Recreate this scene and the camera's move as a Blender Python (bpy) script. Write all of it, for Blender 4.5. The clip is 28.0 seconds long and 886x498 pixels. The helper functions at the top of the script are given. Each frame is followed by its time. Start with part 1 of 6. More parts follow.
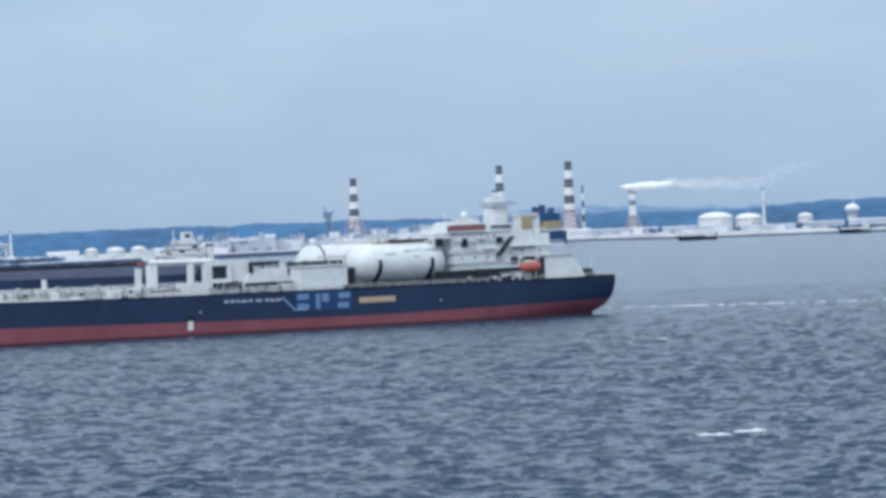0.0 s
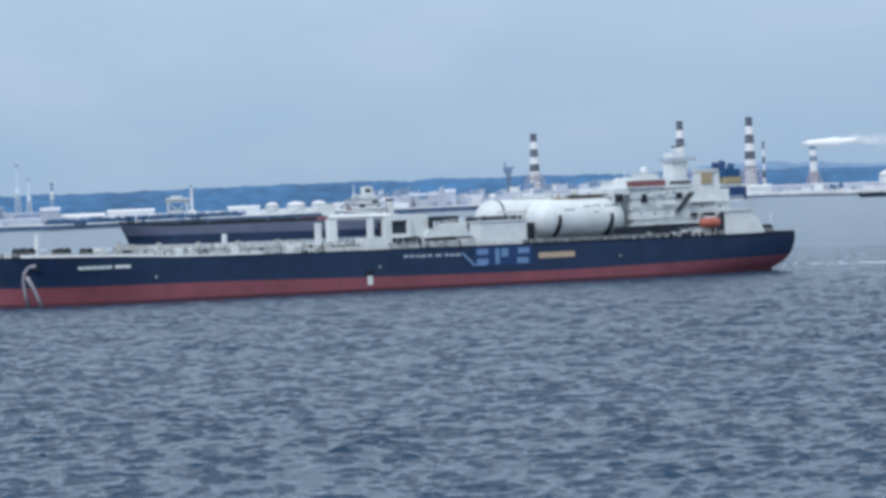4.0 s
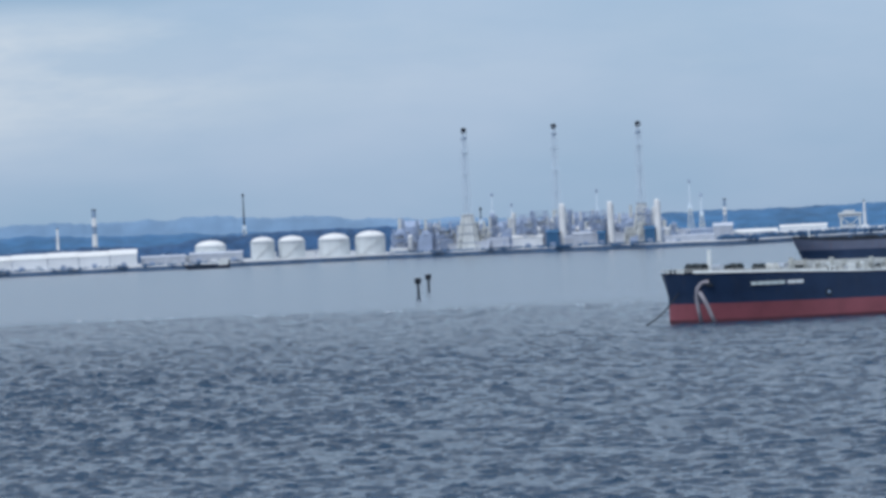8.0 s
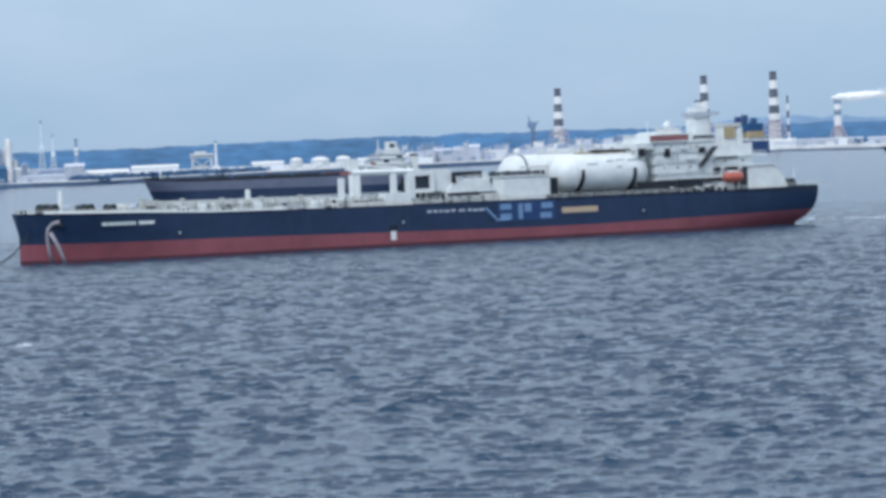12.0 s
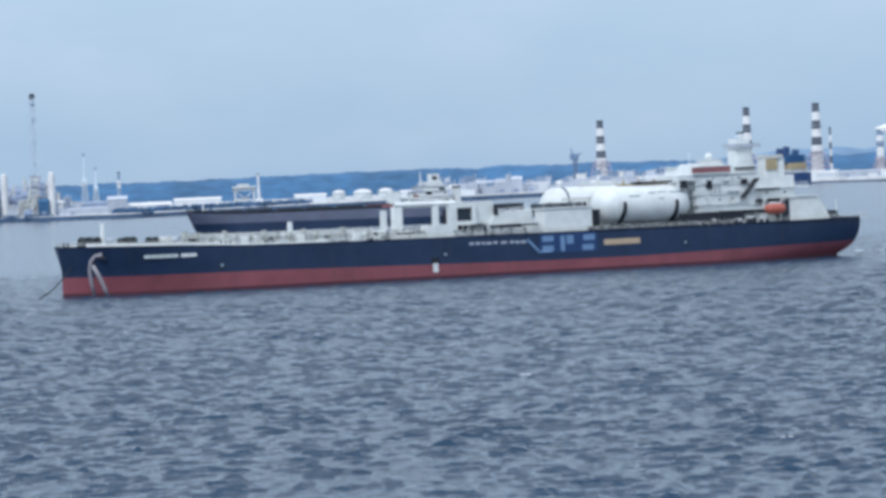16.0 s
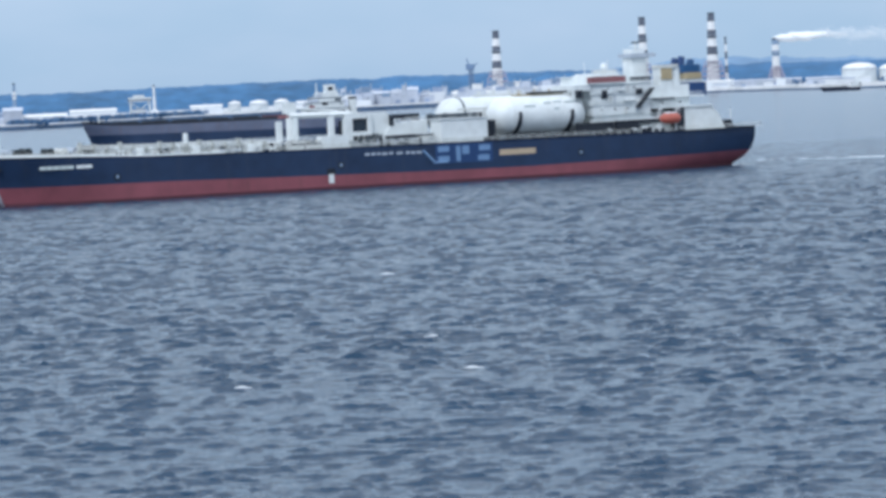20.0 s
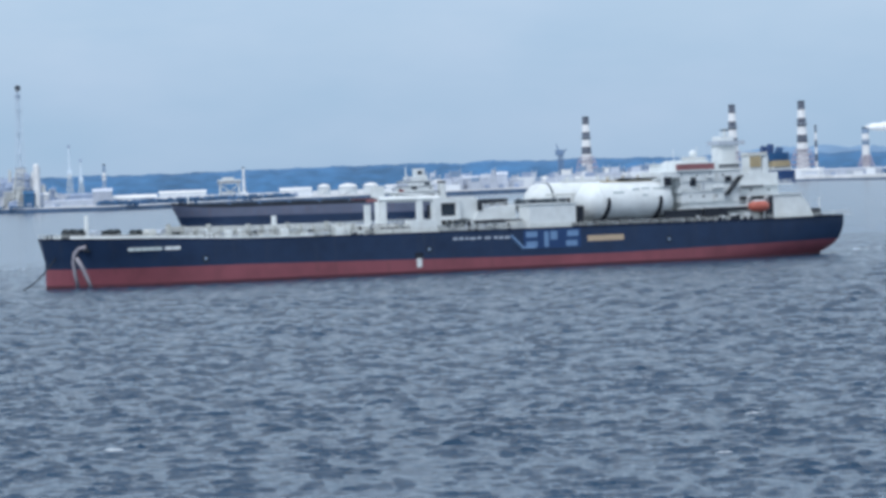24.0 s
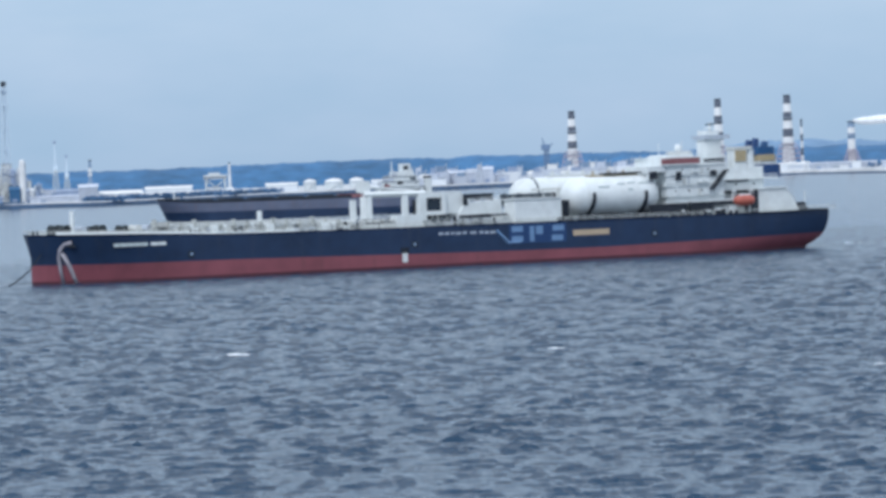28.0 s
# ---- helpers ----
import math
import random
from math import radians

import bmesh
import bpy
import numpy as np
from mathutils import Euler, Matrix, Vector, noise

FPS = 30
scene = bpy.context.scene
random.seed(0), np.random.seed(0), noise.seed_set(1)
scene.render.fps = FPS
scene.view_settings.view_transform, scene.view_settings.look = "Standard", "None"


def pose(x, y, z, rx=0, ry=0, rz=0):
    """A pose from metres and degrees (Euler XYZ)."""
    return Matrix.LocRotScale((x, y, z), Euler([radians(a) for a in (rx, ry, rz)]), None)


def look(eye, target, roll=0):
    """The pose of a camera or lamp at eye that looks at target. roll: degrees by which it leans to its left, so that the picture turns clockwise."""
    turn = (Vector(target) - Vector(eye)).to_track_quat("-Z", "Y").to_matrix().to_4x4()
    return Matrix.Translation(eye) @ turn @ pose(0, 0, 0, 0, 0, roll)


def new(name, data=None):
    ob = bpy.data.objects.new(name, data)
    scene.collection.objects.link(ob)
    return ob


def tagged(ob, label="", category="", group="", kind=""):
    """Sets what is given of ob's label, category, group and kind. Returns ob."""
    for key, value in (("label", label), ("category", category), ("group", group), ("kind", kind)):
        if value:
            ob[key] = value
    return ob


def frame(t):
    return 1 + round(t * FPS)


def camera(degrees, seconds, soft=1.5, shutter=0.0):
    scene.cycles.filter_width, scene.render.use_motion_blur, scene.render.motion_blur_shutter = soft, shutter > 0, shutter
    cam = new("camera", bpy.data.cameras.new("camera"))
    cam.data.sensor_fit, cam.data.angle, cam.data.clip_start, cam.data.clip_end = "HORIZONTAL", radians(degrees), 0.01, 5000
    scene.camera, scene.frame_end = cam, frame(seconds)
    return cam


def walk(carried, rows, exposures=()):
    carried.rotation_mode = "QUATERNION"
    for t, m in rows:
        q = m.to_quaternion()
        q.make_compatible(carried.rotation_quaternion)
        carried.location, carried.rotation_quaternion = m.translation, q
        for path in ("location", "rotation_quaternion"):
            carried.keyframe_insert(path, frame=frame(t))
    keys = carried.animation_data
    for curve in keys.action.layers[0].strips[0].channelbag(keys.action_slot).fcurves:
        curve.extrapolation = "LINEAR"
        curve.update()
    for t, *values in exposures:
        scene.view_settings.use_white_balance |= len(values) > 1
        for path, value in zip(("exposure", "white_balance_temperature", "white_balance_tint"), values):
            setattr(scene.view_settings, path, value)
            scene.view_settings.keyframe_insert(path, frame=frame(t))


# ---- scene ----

# ------------------------------------------------------------------ camera
EYE = 31.8
PATH = [  # seconds, heading, tilt, lean in degrees
    (0, 2.911, -0.437, -2.44), (0.5, 2.687, -0.074, -2.49), (1, 2.274, -0.354, -2.41), (1.5, 1.887, -0.565, -2.52),
    (2, 1.886, -0.614, -2.58), (2.5, 1.844, -0.602, -2.65), (3, 2.011, -0.320, -2.61), (3.5, 1.381, -0.554, -2.50),
    (5.5, 0.437, -1.293, -2.08), (6, 0.338, -1.199, -2.34), (6.4, -0.622, -0.988, -2.53), (6.5, -0.993, -0.907, -2.57),
    (6.7, -1.819, -0.629, -2.50), (6.8, -2.386, -0.635, -2.50), (7, -3.163, -0.487, -2.43), (7.2, -4.139, -0.153, -2.35),
    (7.5, -5.118, -0.178, -2.64), (8, -6.734, -0.363, -2.71), (8.5, -8.725, -0.357, -2.54), (9, -10.248, -0.551, -2.79),
    (9.3, -11.309, -0.552, -2.50), (9.4, -11.840, -0.426, -2.50), (9.5, -12.528, -0.347, -2.66), (10, -12.970, -0.305, -2.77),
    (10.5, -12.258, -0.122, -2.90), (11, -7.820, -0.954, -3.00), (11.3, -4.757, -1.362, -2.88), (11.5, -2.934, -1.207, -2.79),
    (12, 0.559, -1.358, -2.40), (12.5, 0.576, -1.257, -2.39), (13, 0.055, -1.300, -2.35), (13.5, 0.050, -1.343, -2.64),
    (15.5, -0.003, -1.234, -2.43), (16, 0.093, -0.974, -2.50), (16.5, 0.435, -1.040, -2.33), (17, 0.675, -1.136, -2.30),
    (17.5, 0.574, -1.405, -2.28), (18, 0.620, -1.499, -2.38), (18.5, 0.729, -1.137, -2.47), (19, 0.848, -1.210, -2.38),
    (19.5, 0.835, -1.972, -2.55), (20, 1.219, -2.038, -2.67), (20.5, 1.330, -2.084, -2.72), (21, 1.484, -1.458, -2.23),
    (21.5, 1.306, -1.428, -2.34), (22, 0.975, -1.378, -2.02), (22.5, 0.184, -1.250, -2.08), (24.5, 0.367, -1.027, -2.03),
    (25, 0.727, -1.188, -2.12), (25.5, 0.387, -1.309, -2.14), (26, 0.501, -0.951, -2.14), (26.5, 0.654, -1.617, -2.20),
    (27, 0.545, -1.450, -2.15), (27.5, 0.070, -1.240, -2.25), (28, 0.418, -1.102, -2.20),
]
cam = camera(10.0, 28.0, soft=3.6)
walk(cam, [(t, pose(0, 0, EYE, 90 + tilt, 0, -yaw) @ pose(0, 0, 0, 0, 0, lean)) for t, yaw, tilt, lean in PATH],
     [(0, -0.02, 6040, 10), (2, -0.03, 6040, 10), (3.5, -0.08, 6010, 10), (6, 0.12, 6040, 10), (6.5, 0.08, 6060, 10), (8, -0.20, 6000, 11), (9, -0.40, 5820, 8), (10, -0.33, 5850, 8), (11, -0.38, 5850, 8), (12, 0.05, 6050, 10), (13, 0.09, 6060, 10), (18, 0.08, 6040, 10), (20, 0.14, 5980, 10), (21.5, 0.09, 5920, 10), (22.5, 0.02, 6040, 10), (25, 0.05, 6010, 10), (28, 0.05, 6010, 10)])

# ------------------------------------------------------------------ world and sun
SUN_EL, SUN_AZ = 48.0, 205.0     # azimuth clockwise from +Y


def make_world():
    w = bpy.data.worlds.new("overcast_sky")
    w.use_nodes = True
    scene.world = w
    nt = w.node_tree
    nt.nodes.clear()
    N, L = nt.nodes.new, nt.links.new
    out = N("ShaderNodeOutputWorld")
    sky = N("ShaderNodeTexSky")
    sky.sky_type, sky.sun_disc = "NISHITA", False
    sky.sun_elevation, sky.sun_rotation = radians(SUN_EL), radians(SUN_AZ)
    clear = N("ShaderNodeBackground")
    clear.inputs["Strength"].default_value = 0.08
    L(sky.outputs[0], clear.inputs["Color"])
    co = N("ShaderNodeTexCoord")
    sep = N("ShaderNodeSeparateXYZ")
    L(co.outputs["Generated"], sep.inputs[0])

    def ramp(src, stops):
        r = N("ShaderNodeValToRGB")
        e = r.color_ramp.elements
        while len(e) < len(stops):
            e.new(0.5)
        for el, (p, c) in zip(e, stops):
            el.position = p
            el.color = (*c, 1) if isinstance(c, tuple) else (c, c, c, 1)
        L(src, r.inputs[0])
        return r.outputs[0]

    def scaled(src, lo, hi):
        m = N("ShaderNodeMapRange")
        m.inputs["From Min"].default_value, m.inputs["From Max"].default_value = lo, hi
        L(src, m.inputs[0])
        return m.outputs[0]

    # the cloud deck: bluish grey at the horizon, paler above, duller grey overhead
    deck = ramp(scaled(sep.outputs["Z"], -0.02, 0.6), [(0.0, (0.36, 0.49, 0.66)), (0.036, (0.415, 0.562, 0.722)),
                (0.10, (0.455, 0.61, 0.785)), (0.16, (0.56, 0.715, 0.86)), (0.26, (0.75, 0.87, 0.985)), (1.0, (1.03, 1.10, 1.16))])
    mot = N("ShaderNodeMapping")
    mot.inputs["Scale"].default_value = (13, 13, 34)
    L(co.outputs["Generated"], mot.inputs[0])
    soft_noise = N("ShaderNodeTexNoise")
    soft_noise.inputs["Scale"].default_value, soft_noise.inputs["Detail"].default_value, soft_noise.inputs["Roughness"].default_value = 1.0, 4, 0.55
    L(mot.outputs[0], soft_noise.inputs["Vector"])
    shade = N("ShaderNodeMapRange")
    shade.inputs["From Min"].default_value, shade.inputs["From Max"].default_value = 0.3, 0.7
    L(soft_noise.outputs[0], shade.inputs[0])
    tint = N("ShaderNodeMix")
    tint.data_type = "RGBA"
    L(shade.outputs[0], tint.inputs["Factor"])
    tint.inputs["A"].default_value, tint.inputs["B"].default_value = (0.89, 0.94, 0.96, 1), (1.13, 1.06, 1.04, 1)
    grey = N("ShaderNodeVectorMath")
    grey.operation = "MULTIPLY"
    L(deck, grey.inputs[0])
    L(tint.outputs["Result"], grey.inputs[1])
    deck = grey.outputs[0]
    # soft banks of cloud, drawn out along the horizon
    mp = N("ShaderNodeMapping")
    mp.inputs["Scale"].default_value = (17, 17, 70)
    mp.inputs["Location"].default_value = (1.3, 0.4, 0.2)
    L(co.outputs["Generated"], mp.inputs[0])
    nz = N("ShaderNodeTexNoise")
    nz.inputs["Scale"].default_value, nz.inputs["Detail"].default_value, nz.inputs["Roughness"].default_value = 1.0, 6, 0.6
    L(mp.outputs[0], nz.inputs["Vector"])
    bank = ramp(nz.outputs[0], [(0.36, 0.0), (0.58, 1.0)])
    west = ramp(scaled(sep.outputs["X"], -0.32, 0.0), [(0.0, 1.0), (0.3, 1.0), (0.42, 0.72), (0.54, 0.28), (0.7, 0.14), (1.0, 0.1)])
    up = ramp(scaled(sep.outputs["Z"], 0.0, 0.09), [(0.0, 0.0), (0.1, 0.06), (0.2, 0.4), (0.3, 1.0), (0.43, 0.95), (0.52, 0.12), (1.0, 0.0)])
    m1, m2 = N("ShaderNodeMath"), N("ShaderNodeMath")
    m1.operation = m2.operation = "MULTIPLY"
    L(west, m1.inputs[0])
    L(up, m1.inputs[1])
    mixn = N("ShaderNodeMath")
    mixn.operation = "MULTIPLY_ADD"
    L(bank, mixn.inputs[0])
    mixn.inputs[1].default_value, mixn.inputs[2].default_value = 0.62, 0.38
    L(m1.outputs[0], m2.inputs[0])
    L(mixn.outputs[0], m2.inputs[1])
    mx = N("ShaderNodeMix")
    mx.data_type = "RGBA"
    L(m2.outputs[0], mx.inputs["Factor"])
    L(deck, mx.inputs["A"])
    mx.inputs["B"].default_value = (0.86, 0.90, 0.91, 1)
    # a gap of clearer blue over the bank
    gap = ramp(scaled(sep.outputs["Z"], 0.0, 0.09), [(0.0, 0.0), (0.48, 0.0), (0.56, 1.0), (0.64, 0.8), (0.74, 0.0)])
    gm = N("ShaderNodeMath")
    gm.operation = "MULTIPLY"
    L(gap, gm.inputs[0])
    L(west, gm.inputs[1])
    mg = N("ShaderNodeMix")
    mg.data_type = "RGBA"
    L(gm.outputs[0], mg.inputs["Factor"])
    L(mx.outputs["Result"], mg.inputs["A"])
    mg.inputs["B"].default_value = (0.24, 0.42, 0.60, 1)
    cloud = N("ShaderNodeBackground")
    L(mg.outputs["Result"], cloud.inputs["Color"])
    both = N("ShaderNodeMixShader")
    both.inputs[0].default_value = 0.86
    L(clear.outputs[0], both.inputs[1])
    L(cloud.outputs[0], both.inputs[2])
    L(both.outputs[0], out.inputs[0])


make_world()
sun = new("sun", bpy.data.lights.new("sun", "SUN"))
sun.data.energy, sun.data.angle, sun.data.color = 1.5, radians(16), (1.0, 0.975, 0.94)
sun.matrix_world = look((3000 * math.sin(radians(SUN_AZ)) * math.cos(radians(SUN_EL)), 3000 * math.cos(radians(SUN_AZ)) * math.cos(radians(SUN_EL)),
                         3000 * math.sin(radians(SUN_EL))), (0, 0, 0))

# ------------------------------------------------------------------ materials


def mat(name, col, rough=0.6, metal=0.0, var=0.18, size=1.5, streak=0.0, streak_col=(0.2, 0.09, 0.04), bump=0.0, random=0.0, spec=0.5):
    """Paint or stone: grain at two sizes, optional hanging streaks of rust or soot."""
    m = bpy.data.materials.new(name)
    m.use_nodes = True
    nt = m.node_tree
    b = nt.nodes["Principled BSDF"]
    N, L = nt.nodes.new, nt.links.new
    co = N("ShaderNodeTexCoord")

    def noise_tex(scale, detail, stretch=(1, 1, 1)):
        mp = N("ShaderNodeMapping")
        mp.inputs["Scale"].default_value = stretch
        L(co.outputs["Object"], mp.inputs[0])
        n = N("ShaderNodeTexNoise")
        n.inputs["Scale"].default_value, n.inputs["Detail"].default_value = scale, detail
        L(mp.outputs[0], n.inputs["Vector"])
        return n.outputs[0]

    fine, broad = noise_tex(1.0 / size, 4), noise_tex(0.17 / size, 2)
    add = N("ShaderNodeMath")
    add.operation = "ADD"
    L(fine, add.inputs[0])
    L(broad, add.inputs[1])
    src = add.outputs[0]
    if random:
        oi = N("ShaderNodeObjectInfo")
        ma = N("ShaderNodeMath")
        ma.operation = "MULTIPLY_ADD"
        L(oi.outputs["Random"], ma.inputs[0])
        ma.inputs[1].default_value = random
        L(src, ma.inputs[2])
        src = ma.outputs[0]
    mr = N("ShaderNodeMapRange")
    mr.inputs["From Min"].default_value, mr.inputs["From Max"].default_value = 0.6, 1.4 + random
    mr.inputs["To Min"].default_value, mr.inputs["To Max"].default_value = 1 - var, 1 + var
    L(src, mr.inputs[0])
    mul = N("ShaderNodeVectorMath")
    mul.operation = "SCALE"
    mul.inputs[0].default_value = col
    L(mr.outputs[0], mul.inputs["Scale"])
    colour = mul.outputs[0]
    if streak:
        s = noise_tex(1.0, 3, (0.55, 0.55, 0.05))
        r = N("ShaderNodeMapRange")
        r.inputs["From Min"].default_value, r.inputs["From Max"].default_value = 0.55, 0.75
        r.inputs["To Max"].default_value = streak
        L(s, r.inputs[0])
        mx = N("ShaderNodeMix")
        mx.data_type = "RGBA"
        L(r.outputs[0], mx.inputs["Factor"])
        L(colour, mx.inputs["A"])
        mx.inputs["B"].default_value = (*streak_col, 1)
        colour = mx.outputs["Result"]
    L(colour, b.inputs["Base Color"])
    b.inputs["Roughness"].default_value, b.inputs["Metallic"].default_value = rough, metal
    b.inputs["Specular IOR Level"].default_value = spec
    if bump:
        bp = N("ShaderNodeBump")
        bp.inputs["Strength"].default_value, bp.inputs["Distance"].default_value = bump, 0.1 * size
        L(fine, bp.inputs["Height"])
        L(bp.outputs[0], b.inputs["Normal"])
    return m


def water_material():
    m = bpy.data.materials.new("sea_water")
    m.use_nodes = True
    nt = m.node_tree
    b = nt.nodes["Principled BSDF"]
    N, L = nt.nodes.new, nt.links.new
    co = N("ShaderNodeTexCoord")

    def tex(scale, detail, stretch):
        mp = N("ShaderNodeMapping")
        mp.inputs["Scale"].default_value = stretch
        mp.inputs["Rotation"].default_value = (0, 0, radians(12))
        L(co.outputs["Object"], mp.inputs[0])
        n = N("ShaderNodeTexNoise")
        n.inputs["Scale"].default_value, n.inputs["Detail"].default_value, n.inputs["Roughness"].default_value = scale, detail, 0.6
        L(mp.outputs[0], n.inputs["Vector"])
        return n.outputs[0]

    ripple = tex(0.95, 4, (0.65, 1.0, 1.0))
    patch = tex(0.012, 3, (0.5, 1.0, 1.0))
    bp = N("ShaderNodeBump")
    bp.inputs["Distance"].default_value = 0.56
    # the water beyond the tide line lies in shelter and is smoother
    sp = N("ShaderNodeSeparateXYZ")
    L(co.outputs["Object"], sp.inputs[0])
    ad = N("ShaderNodeMath")
    ad.operation = "MULTIPLY_ADD"
    wob = tex(0.02, 2, (1, 1, 1))
    L(wob, ad.inputs[0])
    ad.inputs[1].default_value = 60
    slant = N("ShaderNodeMath")
    slant.operation = "MULTIPLY_ADD"
    L(sp.outputs["X"], slant.inputs[0])
    slant.inputs[1].default_value = 0.6
    L(sp.outputs["Y"], slant.inputs[2])
    L(slant.outputs[0], ad.inputs[2])
    calm = N("ShaderNodeMapRange")
    calm.inputs["From Min"].default_value, calm.inputs["From Max"].default_value = 1612, 1640
    calm.inputs["To Min"].default_value, calm.inputs["To Max"].default_value = 1.0, 0.36
    L(ad.outputs[0], calm.inputs[0])
    reach = N("ShaderNodeMapRange")
    reach.inputs["From Max"].default_value = 250
    reach.inputs["To Min"].default_value, reach.inputs["To Max"].default_value = 1690, 3600
    L(sp.outputs["X"], reach.inputs[0])
    L(reach.outputs[0], calm.inputs["From Max"])
    L(calm.outputs[0], bp.inputs["Strength"])
    L(ripple, bp.inputs["Height"])
    # short steep wavelets riding on the larger ones
    chop = tex(0.6, 2, (0.6, 1.0, 1.0))
    steep = N("ShaderNodeMapRange")
    steep.inputs["From Min"].default_value, steep.inputs["From Max"].default_value = 0.53, 0.72
    L(chop, steep.inputs[0])
    bp2 = N("ShaderNodeBump")
    bp2.inputs["Distance"].default_value = 0.3
    far = N("ShaderNodeMapRange")
    far.inputs["From Min"].default_value, far.inputs["From Max"].default_value = 0.36, 1.0
    far.inputs["To Max"].default_value = 0.7
    L(calm.outputs[0], far.inputs[0])
    L(far.outputs[0], bp2.inputs["Strength"])
    L(steep.outputs[0], bp2.inputs["Height"])
    L(bp.outputs[0], bp2.inputs["Normal"])
    L(bp2.outputs[0], b.inputs["Normal"])
    mx = N("ShaderNodeMix")
    mx.data_type = "RGBA"
    L(patch, mx.inputs["Factor"])
    mx.inputs["A"].default_value, mx.inputs["B"].default_value = (0.004, 0.030, 0.068, 1), (0.008, 0.043, 0.094, 1)
    L(mx.outputs["Result"], b.inputs["Base Color"])
    rg = N("ShaderNodeMapRange")
    rg.inputs["From Min"].default_value, rg.inputs["From Max"].default_value = 0.36, 1.0
    rg.inputs["To Min"].default_value, rg.inputs["To Max"].default_value = 0.17, 0.10
    L(calm.outputs[0], rg.inputs[0])
    L(rg.outputs[0], b.inputs["Roughness"])
    b.inputs["IOR"].default_value = 1.333
    return m


WATER = water_material()
NAVY = mat("navy_hull_paint", (0.0195, 0.039, 0.089), 0.45, var=0.25, size=4, streak=0.25, streak_col=(0.06, 0.06, 0.075), spec=0.3)
RED = mat("red_antifouling", (0.222, 0.064, 0.083), 0.6, var=0.25, size=5, streak=0.4, streak_col=(0.12, 0.05, 0.05))
WHITE = mat("white_ship_paint", (0.70, 0.74, 0.75), 0.5, var=0.14, size=2.2, streak=0.18, streak_col=(0.45, 0.40, 0.34))
CREAM = mat("cream_paint", (0.66, 0.63, 0.51), 0.5, var=0.12, size=2, streak=0.2)
DECK = mat("deck_paint", (0.20, 0.21, 0.20), 0.8, var=0.25, size=3)
PIPE = mat("pale_pipework", (0.55, 0.57, 0.56), 0.5, var=0.2, size=2)
DARK = mat("dark_gear", (0.028, 0.034, 0.046), 0.7, var=0.3, spec=0.15)
GLASS = mat("dark_window_glass", (0.02, 0.03, 0.045), 0.1, var=0.2)
ORANGE = mat("orange_lifeboat", (0.46, 0.12, 0.085), 0.45, var=0.1)
BLUE = mat("funnel_blue", (0.012, 0.072, 0.19), 0.5, var=0.15)
LOGO = mat("logo_blue", (0.012, 0.047, 0.15), 0.5, var=0.1)
PALEBLUE = mat("pale_blue_paint", (0.155, 0.27, 0.46), 0.5, var=0.1)
YELLOW = mat("yellow_paint", (0.50, 0.39, 0.27), 0.5, var=0.12)
TAN = mat("tan_paint", (0.38, 0.31, 0.19), 0.6, var=0.2)
MAROON = mat("maroon_paint", (0.26, 0.105, 0.115), 0.6, var=0.2)
FOAM = mat("sea_foam", (0.66, 0.70, 0.74), 0.9, var=0.12, size=0.6, bump=0.6)
THINFOAM = mat("thin_foam", (0.55, 0.61, 0.66), 0.9, var=0.3, size=2)
GREY = mat("grey_hull_paint", (0.115, 0.135, 0.205), 0.55, var=0.2, size=5, streak=0.3)
BLACK = mat("black_hull_paint", (0.013, 0.022, 0.050), 0.6, var=0.25, size=4, streak=0.2, streak_col=(0.04, 0.04, 0.055), spec=0.15)
DULLRED = mat("dull_red_paint", (0.065, 0.021, 0.036), 0.6, var=0.25, size=4, streak=0.4, streak_col=(0.06, 0.03, 0.03))
GREEN = mat("green_hatch_paint", (0.014, 0.026, 0.04), 0.7, var=0.25, spec=0.15)
STACKW = mat("stack_white", (0.70, 0.71, 0.72), 0.7, var=0.12, size=3)
# red bands greyed to slate: distance haze is put into the colour
STACKR = mat("stack_band_haze_greyed", (0.090, 0.105, 0.140), 0.7, var=0.2, size=3)
TANKW = mat("storage_tank_white", (0.77, 0.78, 0.78), 0.6, var=0.1, size=8, streak=0.15, streak_col=(0.5, 0.48, 0.44))
SHEDW = mat("shed_cladding", (0.68, 0.71, 0.75), 0.6, var=0.2, size=10, random=0.5)
STEEL = mat("galvanised_steel", (0.42, 0.47, 0.54), 0.5, metal=0.2, var=0.25, size=2)
# plant steel tinted blue-grey: the distance haze is in the colour
PLANT = mat("haze_tinted_plant_steel", (0.28, 0.345, 0.48), 0.7, var=0.4, size=6, random=0.6)
QUAY = mat("quay_stone", (0.034, 0.07, 0.135), 0.9, var=0.4, size=4, bump=0.4)
# tower and mast steel paled towards the sky, as haze would do
PALESTEEL = mat("haze_paled_steel", (0.56, 0.65, 0.74), 0.7, var=0.15, size=2)
LAND = mat("bare_ground", (0.50, 0.52, 0.54), 0.95, var=0.35, size=14)
# hill greens turned blue: distance haze is put into these colours
HILL = mat("wooded_hillside_haze_blue", (0.044, 0.132, 0.265), 0.95, var=0.45, size=18)
HILLFAR = mat("far_hillside_haze_blue", (0.165, 0.270, 0.412), 0.95, var=0.2, size=30)
# tree colour is blue instead of green to carry the distance haze
WOOD = mat("shore_trees_haze_blue", (0.085, 0.18, 0.33), 0.95, var=0.35, size=5)
TANKWALL = mat("tank_shell_paint", (0.64, 0.68, 0.70), 0.7, var=0.1, size=6, streak=0.2, streak_col=(0.45, 0.47, 0.5))
MAUVE = mat("faded_red_steel", (0.36, 0.31, 0.38), 0.8, var=0.25, size=3)
